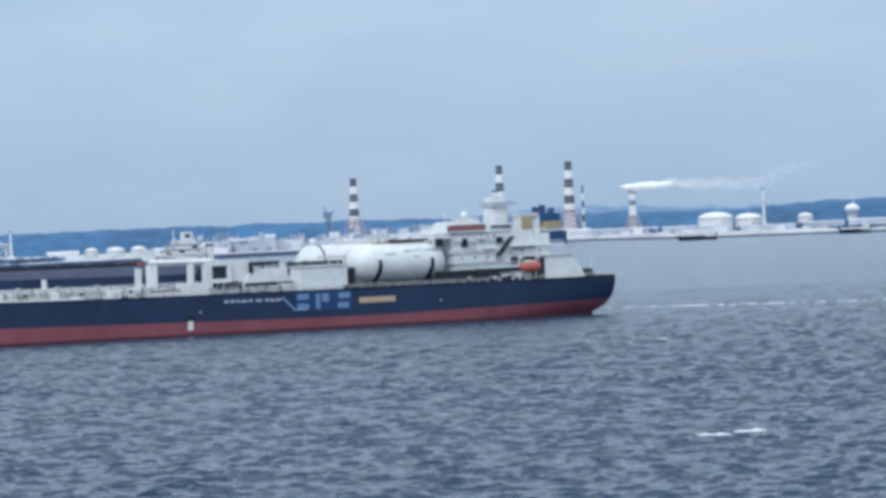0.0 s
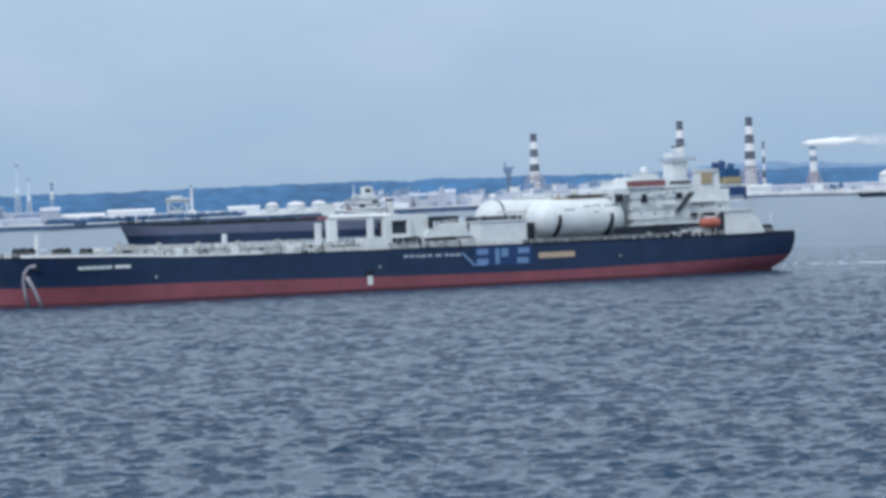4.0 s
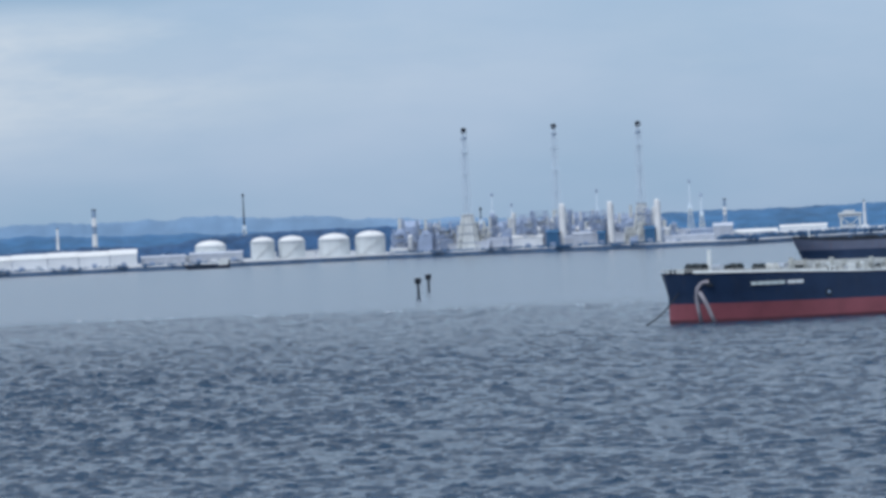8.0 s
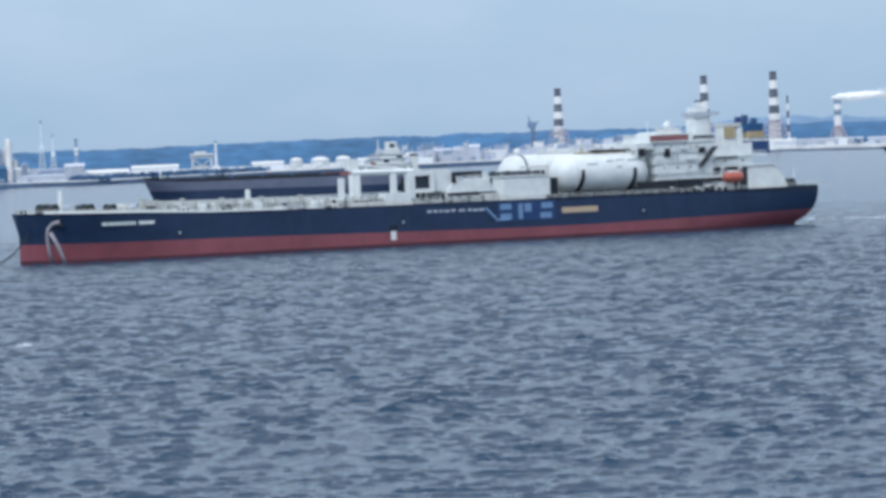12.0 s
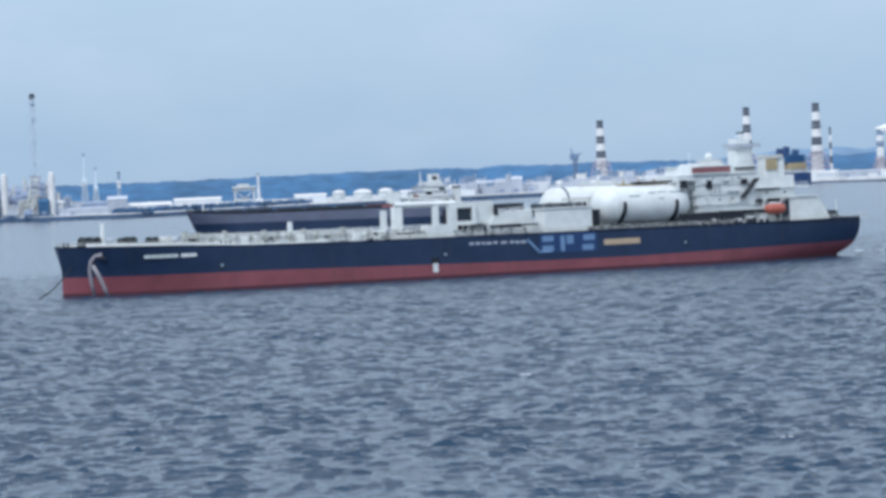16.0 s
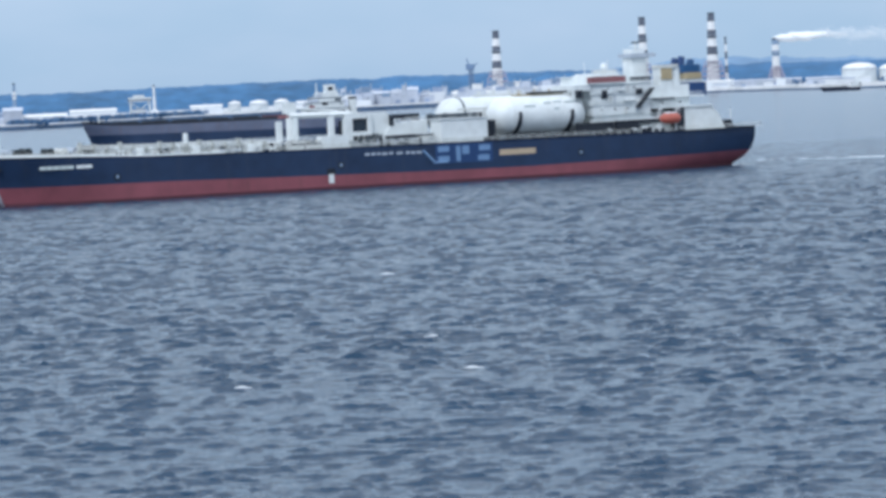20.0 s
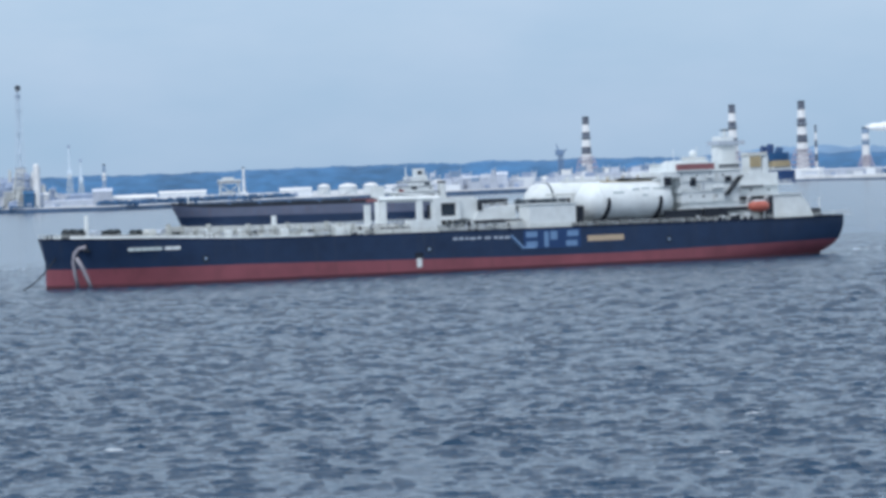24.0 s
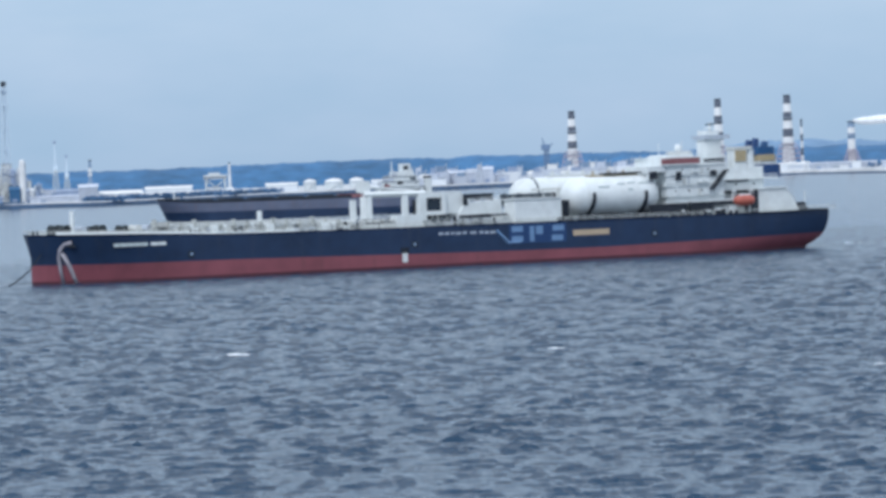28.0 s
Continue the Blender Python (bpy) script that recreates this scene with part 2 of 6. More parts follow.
# darker tree tone, also with the haze blue put in
BELT = mat("dense_tree_belt_haze_blue", (0.030, 0.078, 0.170), 0.95, var=0.5, size=6)
# steel tone with distance haze put into the colour
HAZED = mat("hazed_blue_steel", (0.20, 0.28, 0.40), 0.8, var=0.2, size=3)
GREYDK = mat("dark_grey_pipework", (0.085, 0.105, 0.125), 0.7, var=0.3, spec=0.2)
MIDGREY = mat("grey_pipework", (0.30, 0.33, 0.35), 0.6, var=0.3, size=1.2)
# pale cladding with distance haze put into the colour
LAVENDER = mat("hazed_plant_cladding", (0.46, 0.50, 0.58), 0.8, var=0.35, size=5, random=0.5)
SPENT = mat("wet_rust_stained_streak", (0.36, 0.34, 0.38), 0.6, var=0.25)
FAINT = mat("faded_lettering", (0.50, 0.57, 0.58), 0.6, var=0.15)
CLAD = mat("pale_cladding", (0.58, 0.61, 0.62), 0.8, var=0.25, size=4, streak=0.4, streak_col=(0.36, 0.40, 0.46))
OLIVE = mat("olive_deck_gear", (0.030, 0.038, 0.044), 0.7, var=0.3, spec=0.2)
LOWBAND = mat("dark_red_waterline", (0.075, 0.018, 0.028), 0.5, var=0.3, size=2)
DIMSTEEL = mat("dim_blue_steel", (0.13, 0.20, 0.32), 0.7, var=0.25)
PALEDECK = mat("pale_deck_paint", (0.40, 0.42, 0.41), 0.8, var=0.25, size=3)
SMOKE = mat("white_steam", (0.85, 0.86, 0.87), 1.0, var=0.05, size=8)

# ------------------------------------------------------------------ builders


def part(name, bm, material, parent=None, label="", smooth=False):
    me = bpy.data.meshes.new(name)
    if smooth:
        for f in bm.faces:
            f.smooth = True
    bm.to_mesh(me)
    bm.free()
    me.materials.append(material)
    ob = new(name, me)
    if parent is not None:
        ob.parent = parent
    if label:
        ob["label"] = label
    return ob


def thing(name, m, label, category, group="", kind=""):
    ob = new(name)
    ob.matrix_world = m
    return tagged(ob, label, category, group, kind)


def box(bm, x0, x1, y0, y1, z0, z1, chamfer=0.0):
    c = chamfer
    ring = [(x0 + c, y0), (x1 - c, y0), (x1, y0 + c), (x1, y1 - c), (x1 - c, y1), (x0 + c, y1), (x0, y1 - c), (x0, y0 + c)] if c else \
           [(x0, y0), (x1, y0), (x1, y1), (x0, y1)]
    lo = [bm.verts.new((x, y, z0)) for x, y in ring]
    hi = [bm.verts.new((x, y, z1)) for x, y in ring]
    bm.faces.new(lo[::-1])
    bm.faces.new(hi)
    n = len(ring)
    for i in range(n):
        bm.faces.new((lo[i], lo[(i + 1) % n], hi[(i + 1) % n], hi[i]))
    return bm


def rod(bm, p, q, r0, r1=None, n=8, caps=True):
    p, q = Vector(p), Vector(q)
    r1 = r0 if r1 is None else r1
    turn = (q - p).to_track_quat("Z", "Y").to_matrix()
    rings = []
    for c, r in ((p, r0), (q, r1)):
        rings.append([bm.verts.new(c + turn @ Vector((r * math.cos(2 * math.pi * i / n), r * math.sin(2 * math.pi * i / n), 0))) for i in range(n)])
    for i in range(n):
        bm.faces.new((rings[0][i], rings[0][(i + 1) % n], rings[1][(i + 1) % n], rings[1][i]))
    if caps:
        bm.faces.new(rings[0][::-1])
        bm.faces.new(rings[1])
    return bm


def tube(bm, pts, radii, n=7):
    """One bent tube through the given points."""
    rings = []
    for i, p in enumerate(pts):
        d = (pts[min(i + 1, len(pts) - 1)] - pts[max(i - 1, 0)]).normalized()
        a = d.orthogonal().normalized()
        b = d.cross(a)
        rings.append([bm.verts.new(p + (a * math.cos(2 * math.pi * k / n) + b * math.sin(2 * math.pi * k / n)) * radii[i]) for k in range(n)])
    for q, r in zip(rings, rings[1:]):
        for k in range(n):
            bm.faces.new((q[k], q[(k + 1) % n], r[(k + 1) % n], r[k]))
    bm.faces.new(rings[0][::-1])
    bm.faces.new(rings[-1])
    return bm


def lathe(bm, profile, n=24, axis="Z", at=(0, 0, 0)):
    """Turns (radius, height) pairs about an axis."""
    rings = []
    for r, h in profile:
        ring = []
        for i in range(n):
            a = 2 * math.pi * i / n
            v = (r * math.cos(a), r * math.sin(a), h) if axis == "Z" else (h, r * math.cos(a), r * math.sin(a))
            ring.append(bm.verts.new(Vector(v) + Vector(at)))
        rings.append(ring)
    for a, b in zip(rings, rings[1:]):
        for i in range(n):
            bm.faces.new((a[i], a[(i + 1) % n], b[(i + 1) % n], b[i]))
    bm.faces.new(rings[0][::-1])
    bm.faces.new(rings[-1])
    return bm


def B():
    return bmesh.new()


def grid_mesh(name, verts, faces, material, parent=None):
    me = bpy.data.meshes.new(name)
    me.from_pydata(verts, [], faces)
    me.materials.append(material)
    me.shade_smooth()
    ob = new(name, me)
    if parent is not None:
        ob.parent = parent
    return ob


def spot(az, r, z=0.0):
    """The place at a bearing in degrees and a distance from the lookout."""
    return Vector((r * math.sin(radians(az)), r * math.cos(radians(az)), z))


def facing(az, r, z=0.0, turn=0.0):
    """A pose there, its x axis along the shore to the right and its y axis inland."""
    p = spot(az, r, z)
    return pose(p.x, p.y, p.z, 0, 0, -az + turn)


def top(el, r):
    return EYE + r * math.tan(radians(el))


def along(table, x):
    return float(np.interp(x, [a for a, _ in table], [b for _, b in table]))


# ------------------------------------------------------------------ sea


def make_sea():
    fine = np.radians(np.linspace(-19.6, 9.6, 500))
    rest = np.radians(np.linspace(9.6, 340.4, 83))[1:-1]
    az = np.concatenate([fine, rest])
    r = [4.0, 40.0, 120.0, 220.0, 300.0, 360.0]
    while r[-1] < 5200:
        r.append(r[-1] + float(np.interp(r[-1], [350, 600, 1000, 1450, 1780, 1950, 2300, 5000], [0.32, 0.36, 0.6, 0.85, 0.95, 4, 16, 60])))
    r = np.array(r)
    A, Rr = np.meshgrid(az, r)
    X, Y = Rr * np.sin(A), Rr * np.cos(A)
    rng = np.random.default_rng(7)
    step = np.maximum(np.gradient(r)[:, None], 0.35 * Rr * radians(29.2 / 500))

    def train(n, lo, hi, spread):
        """A group of short-crested waves as envelope and phase."""
        c, q = np.zeros_like(X), np.zeros_like(X)
        for i in range(n):
            lam = lo * (hi / lo) ** rng.random()
            d = radians(87) + rng.normal() * spread
            k = 2 * math.pi / lam
            ph = k * (X * math.cos(d) + Y * math.sin(d)) + rng.random() * 6.283
            fade = np.clip((lam / step - 2.2) / 2.0, 0, 1)
            c += fade * np.cos(ph)
            q += fade * np.sin(ph)
        return np.hypot(c, q) / math.sqrt(n), np.arctan2(q, c)

    def crest(ph, sharp, lean):
        """A peaked profile, steep on the near side."""
        return np.exp(sharp * (np.cos(ph + lean * np.cos(ph) - lean) - 1))

    big, bp = train(26, 3.4, 7.4, 0.42)
    mid, mp = train(22, 2.2, 4.2, 0.45)
    low, lp = train(20, 1.5, 2.7, 0.42)
    even, ep = train(16, 3.4, 6.0, 0.5)
    # gusts make rough and smooth patches; behind the tide line the water is sheltered
    gust = np.interp(np.degrees(np.where(A > 3.2, A - 2 * math.pi, A)), [-18, -9, -4, 0], [1.12, 1.12, 1.05, 1.0]) * (0.94 + 0.1 * np.cos(X / 61 + 1.1 * np.cos(Y / 143)) * np.cos(Y / 97 + 0.7 * np.sin(X / 83)))
    shelter = np.clip((Y + 0.6 * X + 9 * np.sin(X / 23) - 1578) / (45 + 3.2 * np.clip(X, 0, 250)), 0, 1)
    shelter = 1 - shelter * np.interp(X, [0, 150], [0.7, 0.35])
    gust *= 1 + 0.32 * np.interp(X / Rr, [-0.2, -0.08], [1, 0]) * np.interp(Rr, [550, 800], [0, 1])
    tall = np.interp(Rr, [400, 700, 1000, 1250, 1400, 1500], [0.9, 1.02, 1.3, 1.15, 0.8, 0.65])
    Z = 0.94 * np.clip(big - 1.08, 0, 0.38) * crest(bp, 15.0, 0.9)
    Z += 0.74 * np.clip(mid - 1.05, 0, 0.38) * crest(mp, 11.0, 0.8)
    Z += 0.07 * np.clip(low - 0.5, 0, 1.2) * crest(lp, 3.5, 0.65) + 0.02 * low * np.cos(lp)
    Z += np.interp(Rr, [500, 800, 1300], [0.03, 0.06, 0.13]) * even * np.cos(ep)
    Z *= tall * gust * shelter
    Z[:5] = 0
    nr, na = X.shape
    co = np.stack([X, Y, Z], -1).reshape(-1, 3).astype(np.float32)
    i, j = np.meshgrid(np.arange(nr - 1), np.arange(na), indexing="ij")
    j2 = (j + 1) % na
    quads = np.stack([i * na + j, (i + 1) * na + j, (i + 1) * na + j2, i * na + j2], -1).reshape(-1, 4)[:, ::-1]
    me = bpy.data.meshes.new("sea")
    me.vertices.add(len(co))
    me.vertices.foreach_set("co", co.ravel())
    me.loops.add(quads.size)
    me.loops.foreach_set("vertex_index", quads.ravel().astype(np.int32))
    me.polygons.add(len(quads))
    me.polygons.foreach_set("loop_start", np.arange(0, quads.size, 4, dtype=np.int32))
    me.polygons.foreach_set("use_smooth", np.ones(len(quads), dtype=bool))
    me.update(calc_edges=True)
    me.materials.append(WATER)
    return tagged(new("water", me), "grey-blue choppy sea under an overcast sky", "sea", kind="structure")


sea = make_sea()

# ------------------------------------------------------------------ land and hills
SHORE = [(-30, 4300), (-17.9, 4420), (-16.1, 4300), (-14.2, 4480), (-12.8, 4250), (-11.8, 4060), (-9.8, 4025), (-8.5, 4060), (-7.3, 4080),
         (-5.4, 4015), (-4.3, 3930), (-3.4, 3870), (-2.0, 4010), (0, 4160), (2.5, 4300), (4.5, 4420), (5.9, 4140), (7.9, 4070), (20, 4000)]


def shore(az):
    return along(SHORE, az)


def make_land():
    az = np.arange(-30, 20.01, 0.1)
    v, f = [], []
    for a in az:
        s = shore(a) + 5 * math.sin(a * 9) + 3 * math.sin(a * 23)
        cope = along([(-30, 3.2), (3.0, 3.2), (4.2, 1.5), (20, 1.5)], a)
        for r, z in ((s - 2, -1.0), (s, 0.5), (s + 2, cope), (s + 4.5, 4.0), (s + 60, 4.2), (4780, 4.2), (4998, 4.2)):
            v.append(spot(a, r, z))
    n = 7
    for i in range(len(az) - 1):
        for k in range(n - 1):
            f.append((i * n + k, (i + 1) * n + k, (i + 1) * n + k + 1, i * n + k + 1))
    ob = grid_mesh("ground", v, f, LAND)
    ob.data.materials.append(QUAY)
    for p in ob.data.polygons:
        p.material_index = 1 if p.index % (n - 1) < 2 else 0
    tagged(ob, "flat pale reclaimed land with a dark stone sea wall", "land", kind="structure")


def make_ridge(name, table, r_foot, r_top, material, rough, label, lo=-30, hi=20):
    az = np.arange(lo, hi + 0.01, 0.03)
    v, f = [], []
    n = 9
    for a in az:
        el = along(table, a)
        crest = top(el, r_top) + rough * (noise.noise((a * 3.1, 1.7, r_top * 0.01)) * 2.0 + noise.noise((a * 13, 4.2, 0)) * 0.9 + noise.noise((a * 40, 9.1, 0)) * 0.6)
        for k in range(n):
            q = k / (n - 1)
            bump = noise.noise((a * 5, q * 3, 2.0)) * 0.12 * math.sin(math.pi * q)
            v.append(spot(a, r_foot + (r_top - r_foot) * q, 1.5 + (crest - 1.5) * (math.sin(q * math.pi / 2) + bump)))
    for i in range(len(az) - 1):
        for k in range(n - 1):
            f.append((i * n + k, (i + 1) * n + k, (i + 1) * n + k + 1, i * n + k + 1))
    tagged(grid_mesh(name, v, f, material), label, "hills", kind="structure")


make_land()
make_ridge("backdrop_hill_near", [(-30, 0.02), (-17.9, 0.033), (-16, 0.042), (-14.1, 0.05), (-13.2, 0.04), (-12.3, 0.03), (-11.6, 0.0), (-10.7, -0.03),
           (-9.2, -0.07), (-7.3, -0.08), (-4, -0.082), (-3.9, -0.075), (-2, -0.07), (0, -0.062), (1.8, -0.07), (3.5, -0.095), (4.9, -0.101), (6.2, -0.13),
           (6.9, -0.087), (7.9, -0.06), (20, -0.05)], 4790, 4900, HILL, 1.0, "long wooded hills, distance haze painted in as blue")
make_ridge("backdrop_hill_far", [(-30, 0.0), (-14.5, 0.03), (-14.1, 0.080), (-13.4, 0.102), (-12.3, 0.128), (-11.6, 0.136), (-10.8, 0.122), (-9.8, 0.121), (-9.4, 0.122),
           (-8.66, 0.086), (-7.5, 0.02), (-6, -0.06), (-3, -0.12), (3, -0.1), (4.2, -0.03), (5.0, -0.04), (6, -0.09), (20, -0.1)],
           4910, 4980, HILLFAR, 1.5, "far hills, distance haze painted in as pale blue")

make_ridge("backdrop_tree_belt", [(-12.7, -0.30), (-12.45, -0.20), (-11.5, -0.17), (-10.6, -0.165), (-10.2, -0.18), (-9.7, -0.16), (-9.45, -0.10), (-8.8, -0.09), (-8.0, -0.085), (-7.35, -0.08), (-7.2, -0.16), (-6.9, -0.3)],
           4330, 4360, BELT, 0.9, "dense dark belt of trees behind the sheds and tanks, haze put in as blue", -12.7, -6.9)

# ------------------------------------------------------------------ the product tanker


def hull_skin(name, parent, material, length, beam, stern_in, low, high, rows, fore=0.19, aft=0.2, deck_z=11.0, stem=2.3, transom=0.62, label="", plumb=False, over=2.4):
    """A strip of hull plating on both sides, between two heights given as functions of the distance from the stern."""
    n = 72
    v, f = [], []
    for side in (1, -1):
        base = len(v)
        for k in range(rows + 1):
            for i in range(n + 1):
                u = i / n
                u = u + 0.06 * math.sin(2 * math.pi * u) * -1
                s_ref = u * length
                z = low(s_ref) + (high(s_ref) - low(s_ref)) * k / rows
                h = min(max(z / deck_z, 0.0), 1.2)
                s0 = over + (stern_in - over) * max(1 - h, 0.0) ** 4.2
                s1 = length - stem * (min(1.0, max(0.0, (1.2 - h) / 0.6)) ** 0.9 if plumb else 1 - min(h, 1.0))
                s = s0 + (s1 - s0) * u
                half = beam / 2
                w = 1.0
                if u > 1 - fore:
                    q = (u - 1 + fore) / fore
                    w = (1 - q ** (2.0 + 0.8 * h)) ** (0.75 - 0.2 * h)
                elif u < aft:
                    q = 1 - u / aft
                    w = 1 - (1 - transom * min(1, 0.8 + 0.25 * h)) * q ** 2
                v.append((s, side * half * w, z))
        for k in range(rows):
            for i in range(n):
                a = base + k * (n + 1) + i
                q = (a, a + 1, a + n + 2, a + n + 1)
                f.append(q if side < 0 else q[::-1])
    # the stern closes between the two sides
    m = (rows + 1) * (n + 1)
    rim = len(v)
    for k in range(rows + 1):
        v += [v[k * (n + 1)], v[m + k * (n + 1)]]
    for k in range(rows):
        a = rim + 2 * k
        f.append((a, a + 2, a + 3, a + 1))
    ob = grid_mesh(name, v, f, material, parent)
    if label:
        ob["label"] = label
    return ob


def deck_sheet(parent, material, length, beam, z, fore=0.19, aft=0.2, transom=0.62, name="deck"):
    n = 60
    v, f = [], []
    for i in range(n + 1):
        u = i / n
        w = 1.0
        if u > 1 - fore:
            w = (1 - ((u - 1 + fore) / fore) ** 2.8) ** 0.55
        elif u < aft:
            w = 1 - (1 - transom) * (1 - u / aft) ** 2
        for side in (1, -1):
            v.append((u * length, side * (beam / 2 * w - 0.05), z(u * length)))
    for i in range(n):
        f.append((2 * i, 2 * i + 1, 2 * i + 3, 2 * i + 2))
    return grid_mesh(name, v, f, material, parent)


LOA, BEAM, NEAR = 252.7, 44.0, 0.979


def sheer(s):
    return along([(0, 10.8), (60, 10.6), (150, 11.0), (200, 11.4), (225, 12.4), (252.7, 13.2)], s)


def boot(s):
    return along([(0, 3.9), (45, 3.3), (80, 2.8), (110, 2.9), (145, 3.4), (200, 4.3), (236, 4.5), (252.7, 4.7)], s)


def rail(parent, pts, height=1.1, every=2.5, name="rail", material=None, bars=3, r=0.05):
    bm = B()
    for p, q in zip(pts, pts[1:]):
        p, q = Vector(p), Vector(q)
        m = max(1, int((q - p).length / every))
        for i in range(m + 1):
            c = p.lerp(q, i / m)
            rod(bm, c, c + Vector((0, 0, height)), r, n=4)
        for k in range(bars):
            up = Vector((0, 0, height * (k + 1) / bars))
            rod(bm, p + up, q + up, r, n=4)
    return part(name, bm, material or WHITE, parent)


def windows(parent, y, z, xs, w=0.9, h=0.9, flip=1):
    for x in xs:
        part("window", box(B(), x - w / 2, x + w / 2, y - 0.06, y + 0.06, z, z + h), GLASS, parent)


def make_tanker():
    T = thing("tanker", pose(122.9 * NEAR, 1505.4 * NEAR, EYE * (1 - NEAR), 0, 0, -154) @ Matrix.Scale(NEAR, 4),
              "long navy and red tanker with white gas tanks at anchor", "ship")
    hull_skin("upper_hull", T, NAVY, LOA, BEAM, 11.0, boot, lambda s: sheer(s) - 0.5, 8, plumb=True, over=4.0, stem=1.1, label="dark navy hull plating")
    hull_skin("sheer_strake", T, BLACK, LOA, BEAM, 11.0, lambda s: sheer(s) - 0.5, sheer, 2, plumb=True, over=4.0, stem=1.1, label="near-black sheer strake along the deck edge")
    hull_skin("boot_topping", T, RED, LOA, BEAM, 11.0, lambda s: 0.2, boot, 5, plumb=True, over=4.0, stem=1.1, label="dull red antifouling below the load line")
    # darker red strip from below the water to just above it
    hull_skin("waterline_band", T, LOWBAND, LOA, BEAM, 11.0, lambda s: -3.0, lambda s: 0.2, 3, plumb=True, over=4.0, stem=1.1, label="dark red band at the waterline")
    deck_sheet(T, PALEDECK, LOA, BEAM, lambda s: sheer(s) - 0.25)

    # gunwale bar and rails
    def edge(s, inset=0.3):
        u = s / LOA
        w = 1.0
        if u > 0.81:
            w = (1 - ((u - 0.81) / 0.19) ** 2.8) ** 0.55
        elif u < 0.2:
            w = 1 - 0.38 * (1 - u / 0.2) ** 2
        return Vector((s, BEAM / 2 * w - inset, sheer(s)))
    for side in (1, -1):
        pts = [edge(s) for s in (2, 15, 30, 60, 90, 120, 150, 180, 205, 215, 225, 235, 243, 248, 251)]
        pts = [Vector((p.x, side * p.y, p.z)) for p in pts]
        rail(T, pts, every=3.0, r=0.06, material=PIPE)
        line = [p + Vector((0, 0, 0.1)) for p in pts[7:-1]]
        part("gunwale", tube(B(), line, [0.3] * len(line), 6), WHITE, T)
        # bulwark at the bow
        bm = B()
        for p, q in zip(pts[9:-1], pts[10:-1]):
            a = [bm.verts.new(p), bm.verts.new(q), bm.verts.new(q + Vector((0, 0, 0.8))), bm.verts.new(p + Vector((0, 0, 0.8)))]
            bm.faces.new(a)
            b = [bm.verts.new(w.co - Vector((0, side * 0.15, 0))) for w in a]
            bm.faces.new(b[::-1])
            bm.faces.new((a[3], a[2], b[2], b[3]))
        part("bulwark", bm, WHITE, T)

    # foredeck: mast, windlasses, bollards, hatch
    z = sheer(238)
    bm = B()
    rod(bm, (239, 0, z - 0.3), (239, 0, z + 6.4), 0.75, 0.55, n=10)
    part("foremast", bm, WHITE, T)
    for x, y, w, m in ((243.2, 4, 1.1, OLIVE), (238.6, 5, 0.8, STEEL), (236.6, 6, 1.1, OLIVE), (233.4, 6, 0.9, OLIVE), (227.6, 8, 1.1, OLIVE), (224, 9, 1.3, PIPE),
                       (220.5, 9, 1.5, STEEL), (217, 10, 1.2, PIPE), (241, -8, 1.5, OLIVE), (231, -9, 1.6, OLIVE)):
        zz = sheer(x)
        bm = B()
        rr = 0.55 + 0.42 * abs(math.sin(x * 1.7))
        rod(bm, (x, y - 2.2, zz + 1.5), (x, y + 2.2, zz + 1.5), rr, n=12)
        rod(bm, (x, y - 2.6, zz + 1.5), (x, y - 2.2, zz + 1.5), rr * 1.3, n=12)
        rod(bm, (x, y + 2.2, zz + 1.5), (x, y + 2.6, zz + 1.5), rr * 1.3, n=12)
        box(bm, x - w, x + w, y - 2.5, y + 2.5, zz - 0.4, zz + 1.2, 0.1)
        part("windlass", bm, m, T)
    # pale pipe rack along the deck edge abaft the forecastle
    for y, dz in ((14.6, 1.2), (16.2, 2.0), (15.4, 2.7)):
        part("deck_pipe", rod(B(), (164, y, sheer(164) + dz), (222, y, sheer(222) + dz), 0.32, n=6), PIPE, T)
    for x in range(165, 223, 4):
        part("pipe_frame", box(B(), x - 0.22, x + 0.22, 14.2, 16.7, sheer(x) - 0.3, sheer(x) + 2.9 + 0.5 * (x % 3)), PALEDECK if x % 8 else WHITE, T)
    bm = box(B(), 217.2, 219.6, 12, 15, sheer(218) - 0.3, sheer(218) + 3.2, 0.2)
    part("store_locker", bm, DARK, T)
    for x in (246, 236, 226, 218, 210):
        for y in (-1, 1):
            p = edge(x, 2.2)
            bm = B()
            for dx in (-0.6, 0.6):
                rod(bm, (x + dx, y * p.y, p.z - 0.3), (x + dx, y * p.y, p.z + 1.0), 0.3, n=8)
            part("bollard", bm, DARK, T)

    # main deck pipework, catwalk and hatches
    for y in (-4.5, -3, -1.5, 1.5, 3, 4.5):
        part("pipe", rod(B(), (75, y, 12.0), (218, y, 12.4), 0.35, n=8), PIPE, T)
    bm = B()
    box(bm, 72, 222, -0.9, 0.9, 13.2, 13.4)
    for x in range(76, 222, 8):
        box(bm, x - 0.2, x + 0.2, -5.2, 5.2, 10.6, 11.6)
        rod(bm, (x, 0.7, 10.6), (x, 0.7, 13.2), 0.12, n=5)
    part("catwalk", bm, WHITE, T)
    rail(T, [(72, 0.9, 13.4), (222, 0.9, 13.4)], 1.1, 4, name="catwalk_rail")
    rng = random.Random(4)
    for i in range(46):
        x, y = 124 + i * 2.05, rng.choice((-1, 1)) * rng.uniform(8, 19)
        if 130 < x < 163 and y > 0:
            continue
        h = rng.uniform(0.9, 2.4)
        bm = B()
